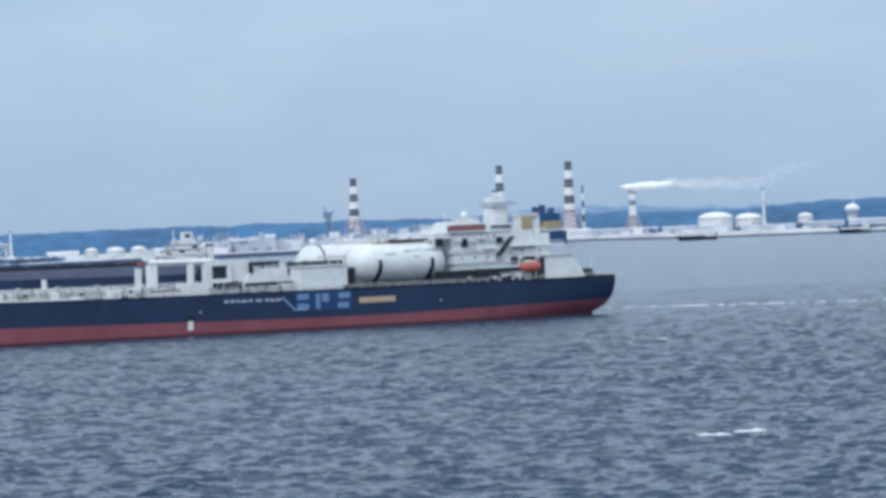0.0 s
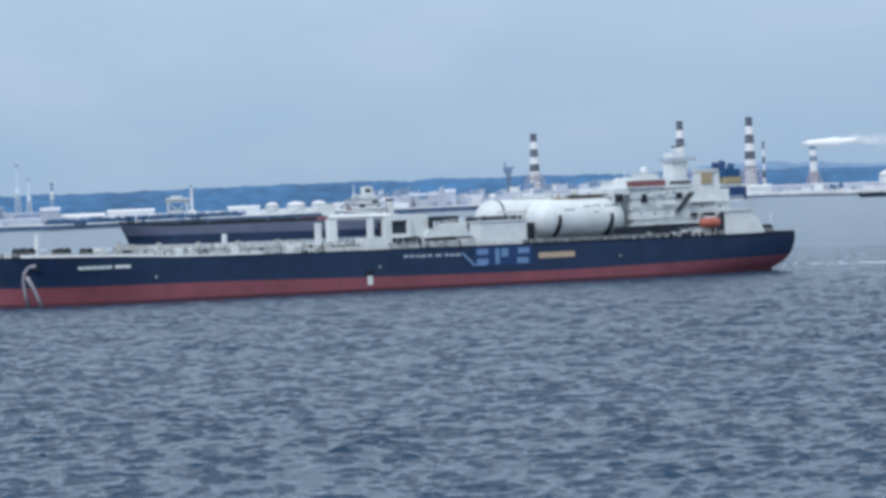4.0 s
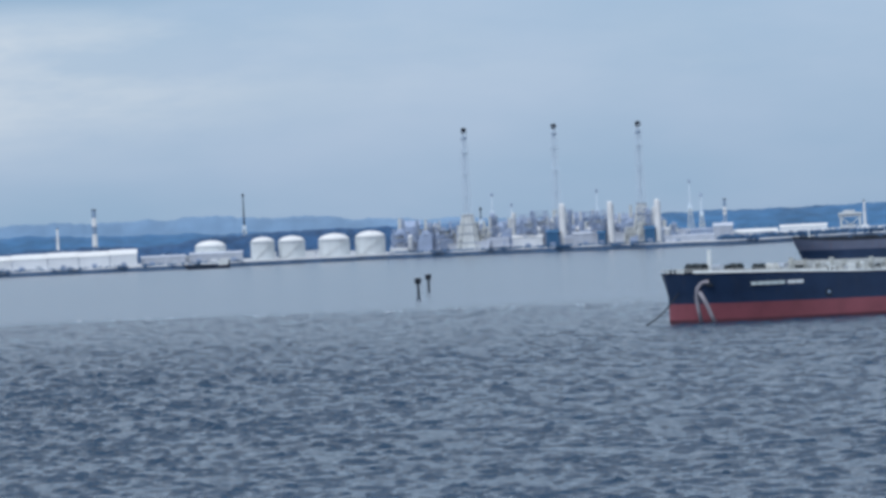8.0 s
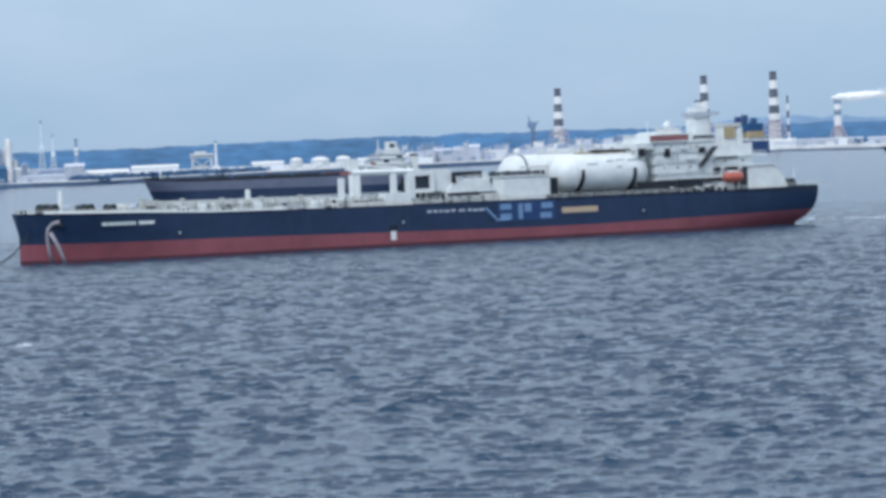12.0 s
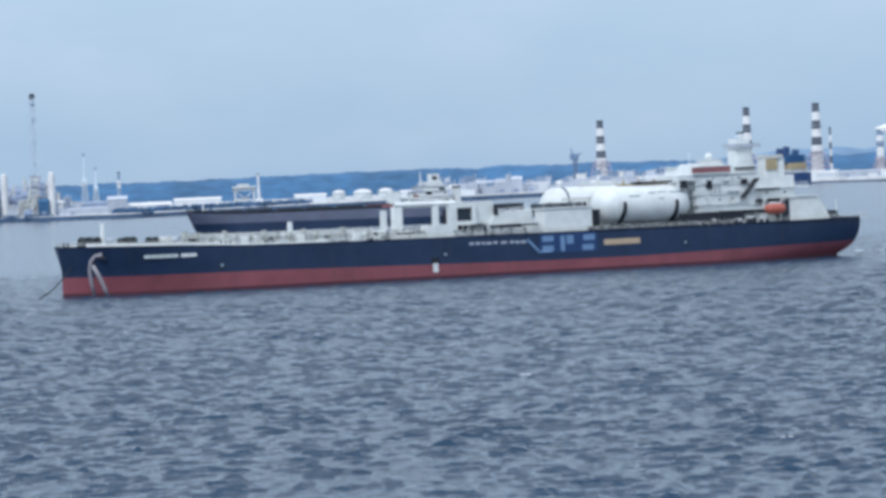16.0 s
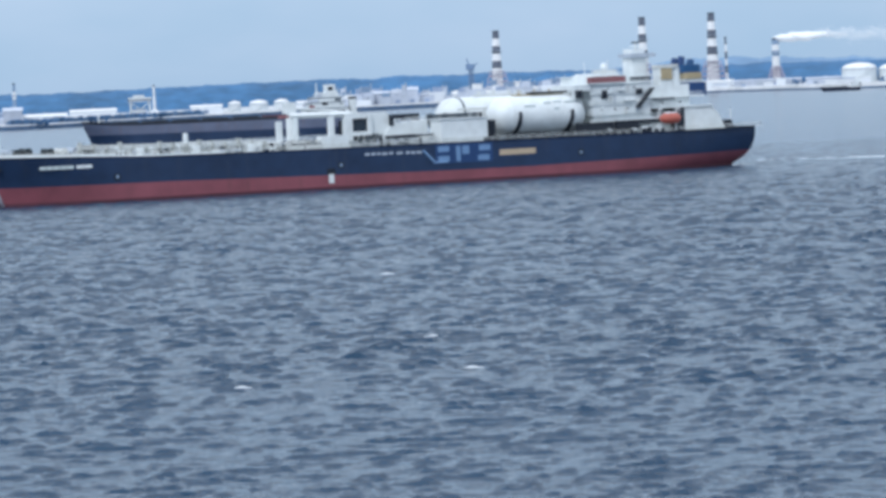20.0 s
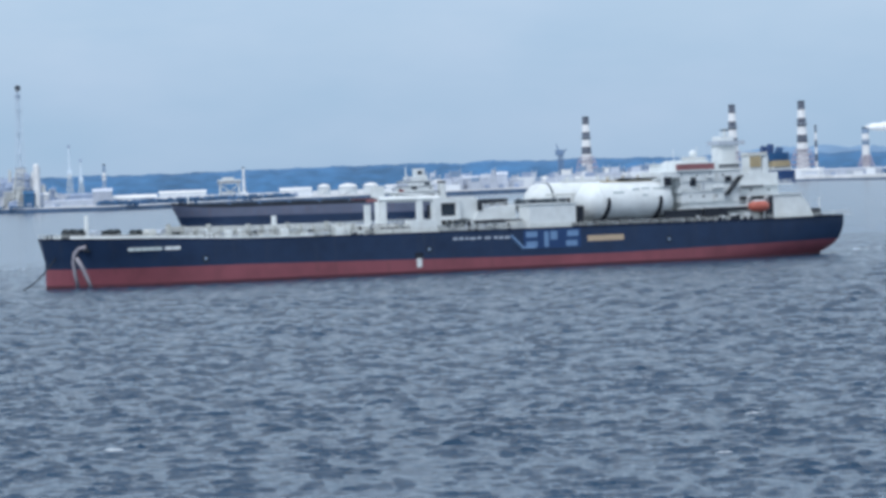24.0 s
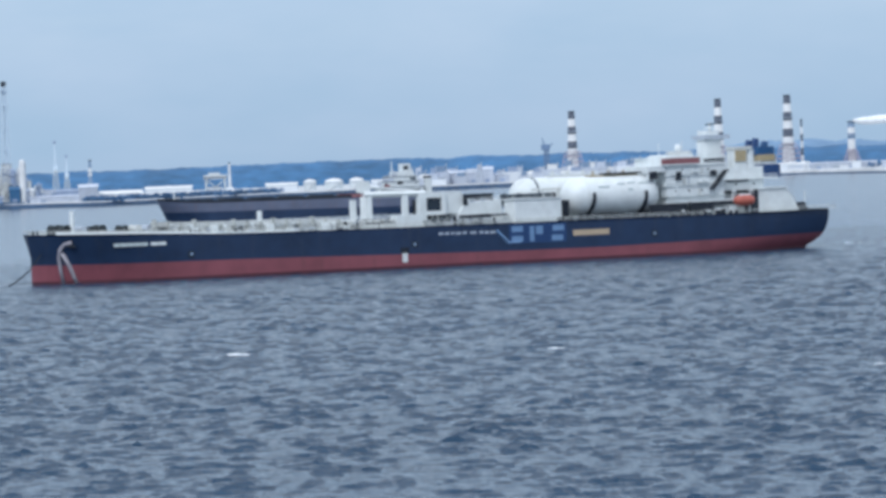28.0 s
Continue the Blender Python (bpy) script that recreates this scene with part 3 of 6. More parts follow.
        lathe(bm, [(0.7, 0), (0.7, h * 0.7), (0.95, h * 0.7), (0.95, h * 0.85), (0.4, h)], 8, at=(x, y, sheer(x) - 0.3))
        part("tank_hatch", bm, PIPE if i % 3 else DARK, T)
    for x in (170, 187, 204):
        bm = B()
        box(bm, x - 1, x + 1, 15.5, 18.5, sheer(x) - 0.3, sheer(x) + 2.3, 0.2)
        part("deck_locker", bm, WHITE, T)
    # valves, boxes, vents and stanchions along the port side of the deck
    for i in range(74):
        x = 100 + i * 1.58 + rng.uniform(-0.5, 0.5)
        if 127 < x < 160 and i % 3:
            continue
        yy, h, w = rng.uniform(13.0, 19.5), rng.uniform(0.8, 2.6), rng.uniform(0.3, 1.1)
        bm = B()
        if i % 3 == 0:
            box(bm, x - w, x + w, yy - 0.7, yy + 0.7, sheer(x) - 0.3, sheer(x) - 0.2 + h * 0.8, 0.1)
        elif i % 3 == 1:
            rod(bm, (x, yy, sheer(x) - 0.3), (x, yy, sheer(x) + h), 0.28, n=8)
            rod(bm, (x, yy, sheer(x) + h), (x + 0.9, yy, sheer(x) + h - 0.2), 0.34, n=8)
        else:
            rod(bm, (x - 1.6, yy, sheer(x) + 0.6), (x + 1.6, yy, sheer(x) + 0.6), 0.3, n=8)
            rod(bm, (x, yy, sheer(x) - 0.3), (x, yy, sheer(x) + 1.3), 0.18, n=6)
        part(("deck_box", "gooseneck_vent", "deck_valve")[i % 3], bm, (WHITE, PIPE, DARK, STEEL)[rng.randrange(4)], T)
    part("vent_post", rod(B(), (187.5, 12, 11), (187.5, 12, 17.2), 0.9, 0.7, n=10), WHITE, T)

    # midship manifold frame: portal posts and beams
    for x, w, h in ((158.6, 0.9, 19.1), (153.5, 0.75, 20.0), (142.3, 0.95, 20.0)):
        part("portal_post", box(B(), x - w, x + w, 11.6, 12.6, 10.8, h, 0.15), WHITE, T)
    bm = B()
    rod(bm, (155.0, 12, 20.5), (136, 12, 20.2), 0.85, n=4)
    part("portal_beam", bm, WHITE, T)
    for x0, x1, z0, z1 in ((135.9, 138.2, 12.2, 20.4), (129.8, 131.1, 14.0, 20.2), (131.1, 135.9, 18.8, 20.3), (131.1, 135.9, 13.9, 15.1)):
        part("cab_frame", box(B(), x0, x1, 10.8, 13.2, z0, z1, 0.12), WHITE, T)
    part("cab_window", box(B(), 131.1, 135.9, 12.2, 12.4, 15.1, 18.8), GLASS, T, "dark window of the manifold cab")
    part("cab_back", box(B(), 130.2, 138.4, 9.0, 10.6, 10.8, 18.4), DARK, T)
    for x in (131.6, 133.4, 137.2):
        part("cab_leg", box(B(), x - 0.25, x + 0.25, 10.9, 11.5, 10.6, 14.0), PIPE, T)
    bm = B()
    q = [[bm.verts.new((x, y, z)) for x, z in ((130.6, 14.2), (130.6, 20.3), (124.6, 20.3), (121.5, 17.8), (121.9, 14.0))] for y in (10.4, 11.8)]
    bm.faces.new(q[0])
    bm.faces.new(q[1][::-1])
    for k in range(5):
        bm.faces.new((q[0][k], q[1][k], q[1][(k + 1) % 5], q[0][(k + 1) % 5]))
    bmesh.ops.recalc_face_normals(bm, faces=bm.faces)
    part("stair_wall", bm, WHITE, T, "white sloping stair wall abaft the cab")
    part("control_cabin", box(B(), 140.9, 149.4, 17.0, 20.6, 10.4, 14.4, 0.2), WHITE, T)
    part("drip_tray", box(B(), 148, 160, 12, 20.5, 10.9, 12.3), PIPE, T)
    bm = B()
    for x in np.arange(148.5, 160, 1.9):
        rod(bm, (x, 17, 12.2), (x, 17, 13.4), 0.35, n=6)
    rod(bm, (148, 17, 13.4), (160, 17, 13.4), 0.25, n=6)
    part("tray_valves", bm, DARK, T)
    for x in np.arange(145, 160, 2.4):
        bm = B()
        rod(bm, (x, 3, 13), (x, 20, 13), 0.4, n=8)
        rod(bm, (x, 19.6, 13), (x, 20.1, 13), 0.65, n=10)
        part("manifold_pipe", bm, PIPE, T)
    # valves, small lines and lockers crowding the manifold
    rng = random.Random(31)
    for i in range(64):
        x = 113 + i * 0.75 + rng.uniform(-0.4, 0.4)
        y = rng.uniform(17.6, 20.4)
        if 137.5 < x < 150:
            continue
        h, w = rng.uniform(0.6, 2.9) * (0.6 if x < 129 else 1.0), rng.uniform(0.2, 0.8)
        bm = B()
        if i % 4 == 0:
            box(bm, x - w, x + w, y - 0.5, y + 0.5, 10.6, 10.9 + h, 0.1)
        elif i % 4 == 1:
            rod(bm, (x, y, 10.6), (x, y, 11.0 + h), 0.22, n=6)
            rod(bm, (x - 0.7, y, 11.0 + h), (x + 0.7, y, 11.0 + h), 0.25, n=6)
        elif i % 4 == 2:
            rod(bm, (x - 1.5, y, 11.0 + h * 0.6), (x + 1.5, y, 11.2 + h * 0.6), 0.26, n=6)
            rod(bm, (x - 1.3, y, 10.6), (x - 1.3, y, 11.0 + h * 0.6), 0.15, n=5)
        else:
            lathe(bm, [(w * 0.8, 10.6), (w * 0.8, 10.8 + h * 0.7), (w * 0.4, 11 + h)], 8, at=(x, y, 0))
        # the dark tones in this mix put in the shadows among the gear
        part(("valve_locker", "valve_post", "branch_pipe", "filter_pot")[i % 4], bm, (MIDGREY, DARK, GREYDK, OLIVE, STEEL)[rng.randrange(5)], T)
    for i in range(9):
        x = 99 + i * 3.1 + rng.uniform(-1, 1)
        z0 = along([(100, 17.6), (112, 17.7), (124, 17.0), (130, 13.5)], x)
        h = rng.uniform(0.4, 1.6)
        part("roof_fitting", box(B(), x - rng.uniform(0.2, 0.6), x + rng.uniform(0.2, 0.6), 11.4, 12.6, z0 - 2.5, z0 + h, 0.08), (PIPE, WHITE, STEEL, DARK)[rng.randrange(4)], T)
    # vents, ducts, rafts and lockers on the side of the house
    for i in range(26):
        x, z0 = rng.uniform(41.5, 60), rng.choice((16.3, 19.3, 22.3)) + rng.uniform(0, 0.4)
        if x < 47.5 and z0 > 17:
            continue
        k = i % 5
        if k == 0:
            part("life_raft", rod(B(), (x - 0.7, 18.8, z0 + 0.8), (x + 0.7, 18.8, z0 + 0.8), 0.4, n=10), WHITE, T)
        elif k == 1:
            part("vent_duct", box(B(), x - 0.3, x + 0.3, 18.0, 18.4, z0, z0 + 2.3, 0.08), WHITE, T)
        elif k == 2:
            part("wall_locker", box(B(), x - 0.7, x + 0.7, 18.0, 18.5, z0, z0 + 1.2, 0.08), WHITE, T)
        elif k == 3:
            part("house_door", box(B(), x - 0.4, x + 0.4, 18.0, 18.22, z0, z0 + 1.9), PIPE, T)
        else:
            part("wall_pipe", rod(B(), (x, 18.3, z0), (x, 18.3, z0 + 2.6), 0.16, n=6), STEEL, T)
    # hose cranes
    for x, y, tipx in ((146, -7, 124),):
        bm = B()
        rod(bm, (x, y, 10.8), (x, y, 21.5), 1.1, 1.0, n=12)
        box(bm, x - 1.6, x + 1.6, y - 1.4, y + 1.4, 21.0, 24.2, 0.2)
        part("crane_post", bm, WHITE, T)
        bm = B()
        for d in (-0.8, 0.8):
            rod(bm, (x, y + d, 22.6), (tipx, y + d * 0.3, 20.2), 0.35, 0.25, n=6)
        for k in range(8):
            q = k / 8
            rod(bm, (x + (tipx - x) * q, y - 0.8 + 0.5 * q, 22.6 - 2.4 * q), (x + (tipx - x) * (q + 0.1), y + 0.8 - 0.5 * q, 22.6 - 2.4 * (q + 0.1)), 0.12, n=4)
        part("crane_jib", bm, WHITE, T)
    part("red_gear", box(B(), 150.6, 157.4, 9, 10.5, 19.9, 20.7, 0.2), MAROON, T, "small dull red gear on the frame")

    # white deck house beside the tank and the low walk before it
    bm = box(B(), 96.9, 112.1, 14.5, 21.2, 10.5, 17.3, 0.25)
    part("gas_room", bm, WHITE, T, "plain white box-shaped deck house")
    part("gas_room_roof", box(B(), 96.5, 112.5, 14.2, 21.5, 17.3, 17.6), WHITE, T)
    # sloping white gangway house between the frame and the deck house
    bm = B()
    q = [[bm.verts.new((x, y, z)) for x, z in ((112.1, 13.7), (125.8, 13.5), (123.6, 16.8), (112.1, 17.7))] for y in (9.0, 13.0)]
    bm.faces.new(q[0])
    bm.faces.new(q[1][::-1])
    for k in range(4):
        bm.faces.new((q[0][k], q[1][k], q[1][(k + 1) % 4], q[0][(k + 1) % 4]))
    bmesh.ops.recalc_face_normals(bm, faces=bm.faces)
    part("gangway_house", bm, WHITE, T)
    # dark box puts in the shade beneath the gangway house
    part("gangway_shade", box(B(), 112.3, 127.0, 15.6, 17.0, 12.0, 13.5), DARK, T)
    part("valve_chest", box(B(), 112.6, 117.5, 17.0, 19.0, 10.6, 13.0, 0.2), PIPE, T)
    part("dark_walkway", box(B(), 111.0, 126.5, 5.0, 6.0, 17.4, 19.4), DARK, T)
    for z0 in (16.6, 17.6, 18.5):
        part("roof_pipe", rod(B(), (95.5, 12.3, z0), (112.0, 12.3, z0), 0.42, n=8), GREYDK, T)
    for y, z in ((13.2, 12.0), (14.4, 11.4), (14.2, 12.9)):
        part("side_pipe", rod(B(), (101, y, z), (130, y, z + 0.2), 0.42, n=8), MIDGREY, T)
    for y, z in ((19.6, 11.0), (18.8, 11.6), (17.9, 12.2)):
        part("side_pipe", rod(B(), (112.5, y, z), (139.5, y, z + 0.1), 0.4, n=8), MIDGREY, T)
    for x in (113, 116.5, 120, 123.5, 127):
        part("pipe_stanchion", box(B(), x - 0.25, x + 0.25, 13, 15, 10.6, 13.4), WHITE, T)
    part("slanted_strut", box(B(), 122.9, 124.3, 12.8, 13.3, 16.3, 19.4, 0.1), DARK, T)
    # dark grey here puts in the shadow behind the pipes
    part("pump_house", box(B(), 114, 128, 3, 9, 10.8, 14.4, 0.2), GREYDK, T)
    rail(T, [(112.5, 12.8, 17.7), (123, 12.8, 17.0)], 1.0, 2)

    # the two gas tanks on saddles
    for y in (12.8, -12.0):
        R, x0, x1, zc = (5.7, 61.4, 92.2, 17.25) if y > 0 else (5.6, 64.0, 96.0, 17.6)
        prof = [(0.02, x0)]
        for k in range(1, 9):
            a = math.pi / 2 * k / 8
            prof.append((R * math.sin(a), x0 + 5.0 * (1 - math.cos(a))))
        prof += [(R, x0 + 9), (R, x1 - 9)]
        for k in range(7, 0, -1):
            a = math.pi / 2 * k / 8
            prof.append((R * math.sin(a), x1 - 5.0 * (1 - math.cos(a))))
        prof.append((0.02, x1))
        tank = part("gas_tank", lathe(B(), prof, 40, "X", (0, y, zc)), WHITE, T, "white cylindrical gas tank with domed ends", smooth=True)
        for x in (67.8, 84.8):
            # a saddle: a thick crescent under the tank
            bm = B()
            n = 20
            ring = []
            for k in range(n + 1):
                a = math.pi * (0.94 + 1.12 * k / n)
                ring.append((y + math.cos(a) * (R + 0.05), zc + math.sin(a) * (R + 0.05)))
            out = [(y + math.cos(math.pi * (0.94 + 1.12 * k / n)) * (R + 0.4), max(zc + math.sin(math.pi * (0.94 + 1.12 * k / n)) * (R + 0.4), 10.6)) for k in range(n + 1)]
            q = [[bm.verts.new((x + dx * (0.6 + 0.5 * (zc - zz) / R) + 1.5 * min(1, max(0, (zc - zz) / R)) ** 2, yy, zz)) for yy, zz in line] for dx in (-0.75, 0.75) for line in (ring, out)]
            for k in range(n):
                bm.faces.new((q[0][k], q[0][k + 1], q[1][k + 1], q[1][k]))
                bm.faces.new((q[2][k], q[3][k], q[3][k + 1], q[2][k + 1]))
                bm.faces.new((q[1][k], q[1][k + 1], q[3][k + 1], q[3][k]))
            part("saddle", bm, DARK, tank)
            part("saddle_foot", box(B(), x + 0.4, x + 2.4, y - 3.2, y + 3.2, 10.3, 12.0), DARK, tank)
        for x in (69.5, 86.0 if y > 0 else 89.2):
            part("tank_ring", lathe(B(), [(R - 0.02, x), (R + 0.12, x + 0.05), (R + 0.12, x + 0.55), (R - 0.02, x + 0.6)], 40, "X", (0, y, zc)), WHITE if y > 0 or x < 80 else GREYDK, tank)
        bm = B()
        box(bm, 68, 84, y - 1.2, y + 1.2, zc + R - 0.1, zc + R + 0.35)
        for x in (72, 77, 82):
            rod(bm, (x, y, zc + R), (x, y, zc + R + 1.6), 0.4, n=8)
        part("tank_top_gear", bm, TAN if y > 0 else PIPE, tank)
        if y > 0:
            part("tank_walkway", box(B(), 66.5, 79.5, y - 0.5, y + 1.8, zc + R + 0.4, zc + R + 0.9), DARK, tank)
        rail(tank, [(68, y + 1.2, zc + R + 0.35), (84, y + 1.2, zc + R + 0.35)], 1.0, 2.5)
        for xa, xb, za in ((66.5, 70.0, 3.3), (70.6, 73.4, 3.5), (74.2, 76.6, 3.3), (72.0, 73.6, 1.6), (79.5, 83.0, 2.6)) if y > 0 else ((92.0, 92.5, 1.0),):
            w = math.sqrt(R * R - za * za)
            part("tank_mark", box(B(), xa, xb, y + w - 0.25, y + w + 0.14, zc + za - 0.3, zc + za + 0.3), FAINT, tank)
    # dark boxes put in the shade that lies under the tank
    for k in range(9):
        x = 63 + k * 3.3
        part("under_tank_shade", box(B(), x, x + 2.7, 15.5 + 0.4 * (k % 3), 20.2, 10.4, 11.9 + 0.4 * (k % 2)), DARK if k % 3 else GREYDK, T)
    # dark box for the shaded gap between gas room and tank
    part("tank_gap_shade", box(B(), 93.6, 95.4, 13.0, 19.5, 10.5, 16.6), DARK, T)
    part("midline_platform", box(B(), 62, 94, -3, 3, 19.5, 20.0), PIPE, T)
    for x in (64, 72, 80, 88, 93):
        part("platform_leg", rod(B(), (x, 2.5, 10.5), (x, 2.5, 19.5), 0.25, n=6), PIPE, T)

    # accommodation block, tier over tier
    tiers = [(41, 60, 17.0, 10.5, 16.2), (41.5, 60.8, 18.0, 16.2, 19.2), (41.5, 60.8, 18.0, 19.2, 22.2), (41, 60.8, 18.2, 22.2, 25.2), (43, 58, 9, 25.2, 27.6)]
    for i, (x0, x1, y, z0, z1) in enumerate(tiers):
        yl = -y if i < 2 else -6.0
        part("house_tier", box(B(), x0, x1, yl, y, z0, z1 - 0.15, 0.3), WHITE, T)
        part("tier_deck", box(B(), x0 - 0.7, x1 + 0.7, yl - 0.3, y + 0.3, z1 - 0.15, z1), WHITE, T)
        if i in (1, 3):
            windows(T, y + 0.02, (z0 + z1) / 2 - 0.2, np.arange(x0 + 2 + 1.3 * i, x1 - 1.5, 4.3), 0.55, 0.6)
        if i:
            rail(T, [(x0 - 0.6, y + 0.25, z1), (x1 + 0.6, y + 0.25, z1)], 1.0, 2.5)
    part("house_overhang", box(B(), 60.8, 67.0, 5, 18.2, 23.5, 25.2, 0.3), WHITE, T)
    # solid dark blocks on the wall stand for shaded recesses
    part("overhang_shade", box(B(), 64.0, 66.4, 17.6, 18.3, 21.4, 23.7), DARK, T)
    part("overhang_leg", box(B(), 66.2, 67.0, 17.2, 18.1, 21.0, 23.5), WHITE, T)
    part("recess_shade", box(B(), 56.0, 57.8, 18.0, 18.55, 20.9, 23.4), DARK, T)
    part("recess_shade", box(B(), 44.3, 46.3, 18.0, 18.55, 21.8, 23.4), DARK, T)
    # solid dark plates stand for the shade in the deck openings
    for x0, x1, z0, z1 in ((54.5, 67.0, 11.2, 14.2), (46.0, 54.0, 11.6, 14.4), (38.5, 46.0, 13.3, 14.4), (50, 53, 11.2, 11.6)):
        part("gallery_shade", box(B(), x0, x1, 18.5, 19.0, z0, z1), DARK, T)
    part("gallery_deck", box(B(), 38, 61.5, 17.5, 19.3, 14.4, 14.9), WHITE, T)
    for x, w, h in ((44.0, 1.6, 1.6), (48.5, 0.9, 1.2), (56.5, 0.5, 1.4), (40.2, 1.0, 1.8)):
        part("gallery_locker", box(B(), x - w, x + w, 19.2, 20.2, 10.6, 10.8 + h, 0.15), WHITE, T)
    # low dark boxes along the deck edge put in the shade below the tanks and the house
    gear = random.Random(31)
    x = 39.0
    while x < 97:
        w, h = gear.uniform(0.8, 2.4), gear.uniform(0.5, 1.5)
        part(("deck_locker", "edge_shade_block", "edge_shade_box")[gear.randrange(3)], box(B(), x, x + w, 20.4, 21.3, 10.4, 10.9 + h, 0.1), (DARK, GREYDK, DARK)[gear.randrange(3)], T)
        x += w + gear.uniform(0.2, 1.6)
    # wheelhouse, wings and red-brown awning band
    part("wheelhouse", box(B(), 50, 59.5, 4, 16, 25.2, 27.9, 0.4), WHITE, T)
    windows(T, 16.05, 26.2, np.arange(51.2, 59, 1.6), 1.3, 1.1)
    part("bridge_wing", box(B(), 50.4, 62.2, 12, 19.0, 25.2, 25.6), WHITE, T)
    part("wing_front", box(B(), 50.0, 62.6, 18.6, 19.0, 25.6, 27.3), MAROON, T, "red-brown painted bridge wing screen")
    part("monkey_island", box(B(), 50, 59, 5, 15, 27.9, 28.3), WHITE, T)
    part("top_screen", box(B(), 49.5, 57, 12.5, 12.9, 28.3, 29.2), PIPE, T)
    rail(T, [(50, 15, 28.3), (59, 15, 28.3)], 1.1, 2)
    # radar mast tower
    bm = B()
    box(bm, 33.2, 38.8, -2.8, 2.8, 25.0, 33.2, 0.5)
    part("mast_tower", bm, WHITE, T)
    part("mast_platform", box(B(), 30.9, 39.4, -3.8, 3.8, 32.4, 33.6), STEEL, T)
    part("mast_cabin", box(B(), 33.6, 38.6, -2.4, 2.4, 33.6, 35.0, 0.4), WHITE, T)
    # dark block for the shaded opening under the mast tower
    part("tower_opening_shade", box(B(), 36.5, 43.2, 9.4, 10.0, 25.6, 26.8, 0.2), DARK, T)
    part("tower_recess_cap", box(B(), 36.0, 43.6, 6.0, 10.2, 26.8, 27.3), WHITE, T)
    part("tower_recess_floor", box(B(), 36.0, 43.6, 6.0, 10.0, 24.0, 25.6), WHITE, T)
    bm = B()
    rod(bm, (35.5, 0, 34), (35.5, 0, 37.2), 0.5, 0.3, n=10)
    box(bm, 35.0, 36.0, -2.6, 2.6, 35.6, 35.9)
    part("radar_mast", bm, WHITE, T)
    part("radar_scanner", box(B(), 35.1, 35.9, -1.8, 1.8, 36.6, 37.0), DARK, T)
    bm = B()
    lathe(bm, [(0.4, 28.3), (0.4, 29.2), (0.9, 29.4), (1.05, 30.2), (0.8, 31.0), (0.1, 31.3)], 12, at=(51.5, 9, 0))
    part("satellite_dome", bm, WHITE, T, smooth=True)
    for x, y, h in ((58, 9, 1.5), (53, 14, 2.0)):
        part("aerial", rod(B(), (x, y, 28.3), (x, y, 30.2 + h), 0.1, n=5), WHITE, T)
    # funnel casing: cream deck house, tan locker, blue and yellow funnel
    part("engine_casing", box(B(), 23.5, 41, -10, 10, 10.5, 24.0, 0.4), WHITE, T)
    part("casing_deck", box(B(), 19.5, 41, -11.5, 11.5, 20.3, 20.7), WHITE, T)
    rail(T, [(19.8, 11.4, 20.7), (41, 11.4, 20.7)], 1.0, 2)
    part("casing_deck", box(B(), 29.7, 41, -13.5, 13.5, 17.3, 17.7), WHITE, T)
    rail(T, [(29.8, 13.4, 17.7), (41, 13.4, 17.7)], 1.0, 2)
    windows(T, 10.05, 18.6, (27, 33, 37), 0.6, 0.6)
    # dark strips put in the shadows cast under the casing decks
    for z0 in (16.4, 19.7):
        part("dark_deck_strip", box(B(), 29.5, 40.5, 10.0, 11.4, z0, z0 + 0.55), GREYDK, T)
    part("casing_column", box(B(), 26.0, 28.8, 4.5, 9.6, 20.6, 28.9, 0.9), WHITE, T)
    part("upper_casing", box(B(), 28.9, 33.2, 5.2, 9.8, 23.8, 29.0, 0.2), WHITE, T)
    part("tan_house", box(B(), 29.2, 33.0, 9.7, 10.1, 25.6, 28.8, 0.1), TAN, T, "tan painted upper casing")
    part("tan_house_top", box(B(), 26.8, 33.6, 5.2, 10.0, 29.0, 30.0, 0.5), PIPE, T)
    fun = part("funnel", box(B(), 15.6, 21.8, -4.3, 4.3, 25.4, 27.3, 0.6), TAN, T, "yellow banded funnel with blue base and top")
    part("funnel_base", box(B(), 13.9, 22.2, -4.9, 4.9, 20.5, 24.4, 1.5), LOGO, fun, "dark blue rounded funnel base")
    part("funnel_waist", box(B(), 15.4, 21.6, -4.0, 4.0, 24.3, 25.5), WHITE, fun)
    part("funnel_top", box(B(), 15.6, 22.6, -4.0, 4.0, 27.3, 29.6, 1.0), BLUE, fun)
    for x, y, h in ((17.4, 0, 0.9), (21.4, 1.5, 1.9), (19.4, -2, 0.7), (21.9, -1.5, 1.4)):
        part("exhaust_pipe", rod(B(), (x, y, 29.2), (x - 0.5, y, 30.2 + h), 1.2, 1.0, n=10), LOGO if x > 20 else BLUE, fun)
    # sloping stair on the house side
    bm = B()
    for d in (-0.55, 0.55):
        rod(bm, (41.2 + d, 18.9, 23.4), (46.2 + d, 18.9, 18.0), 0.28, n=4)
    for k in range(14):
        q = k / 13
        box(bm, 40.6 + 5 * q, 41.8 + 5 * q, 18.4, 19.3, 23.2 - 5.3 * q, 23.4 - 5.3 * q)
    part("outside_stair", bm, DARK, T)
    # lifeboat with its davits
    bm = B()
    lathe(bm, [(0.1, 33.2), (1.0, 33.6), (1.55, 34.8), (1.7, 36.5), (1.55, 38.4), (1.0, 39.6), (0.1, 40.1)], 14, "X", (0, 20.6, 14.3))
    lb = part("lifeboat", bm, ORANGE, T, "enclosed orange lifeboat", smooth=False)
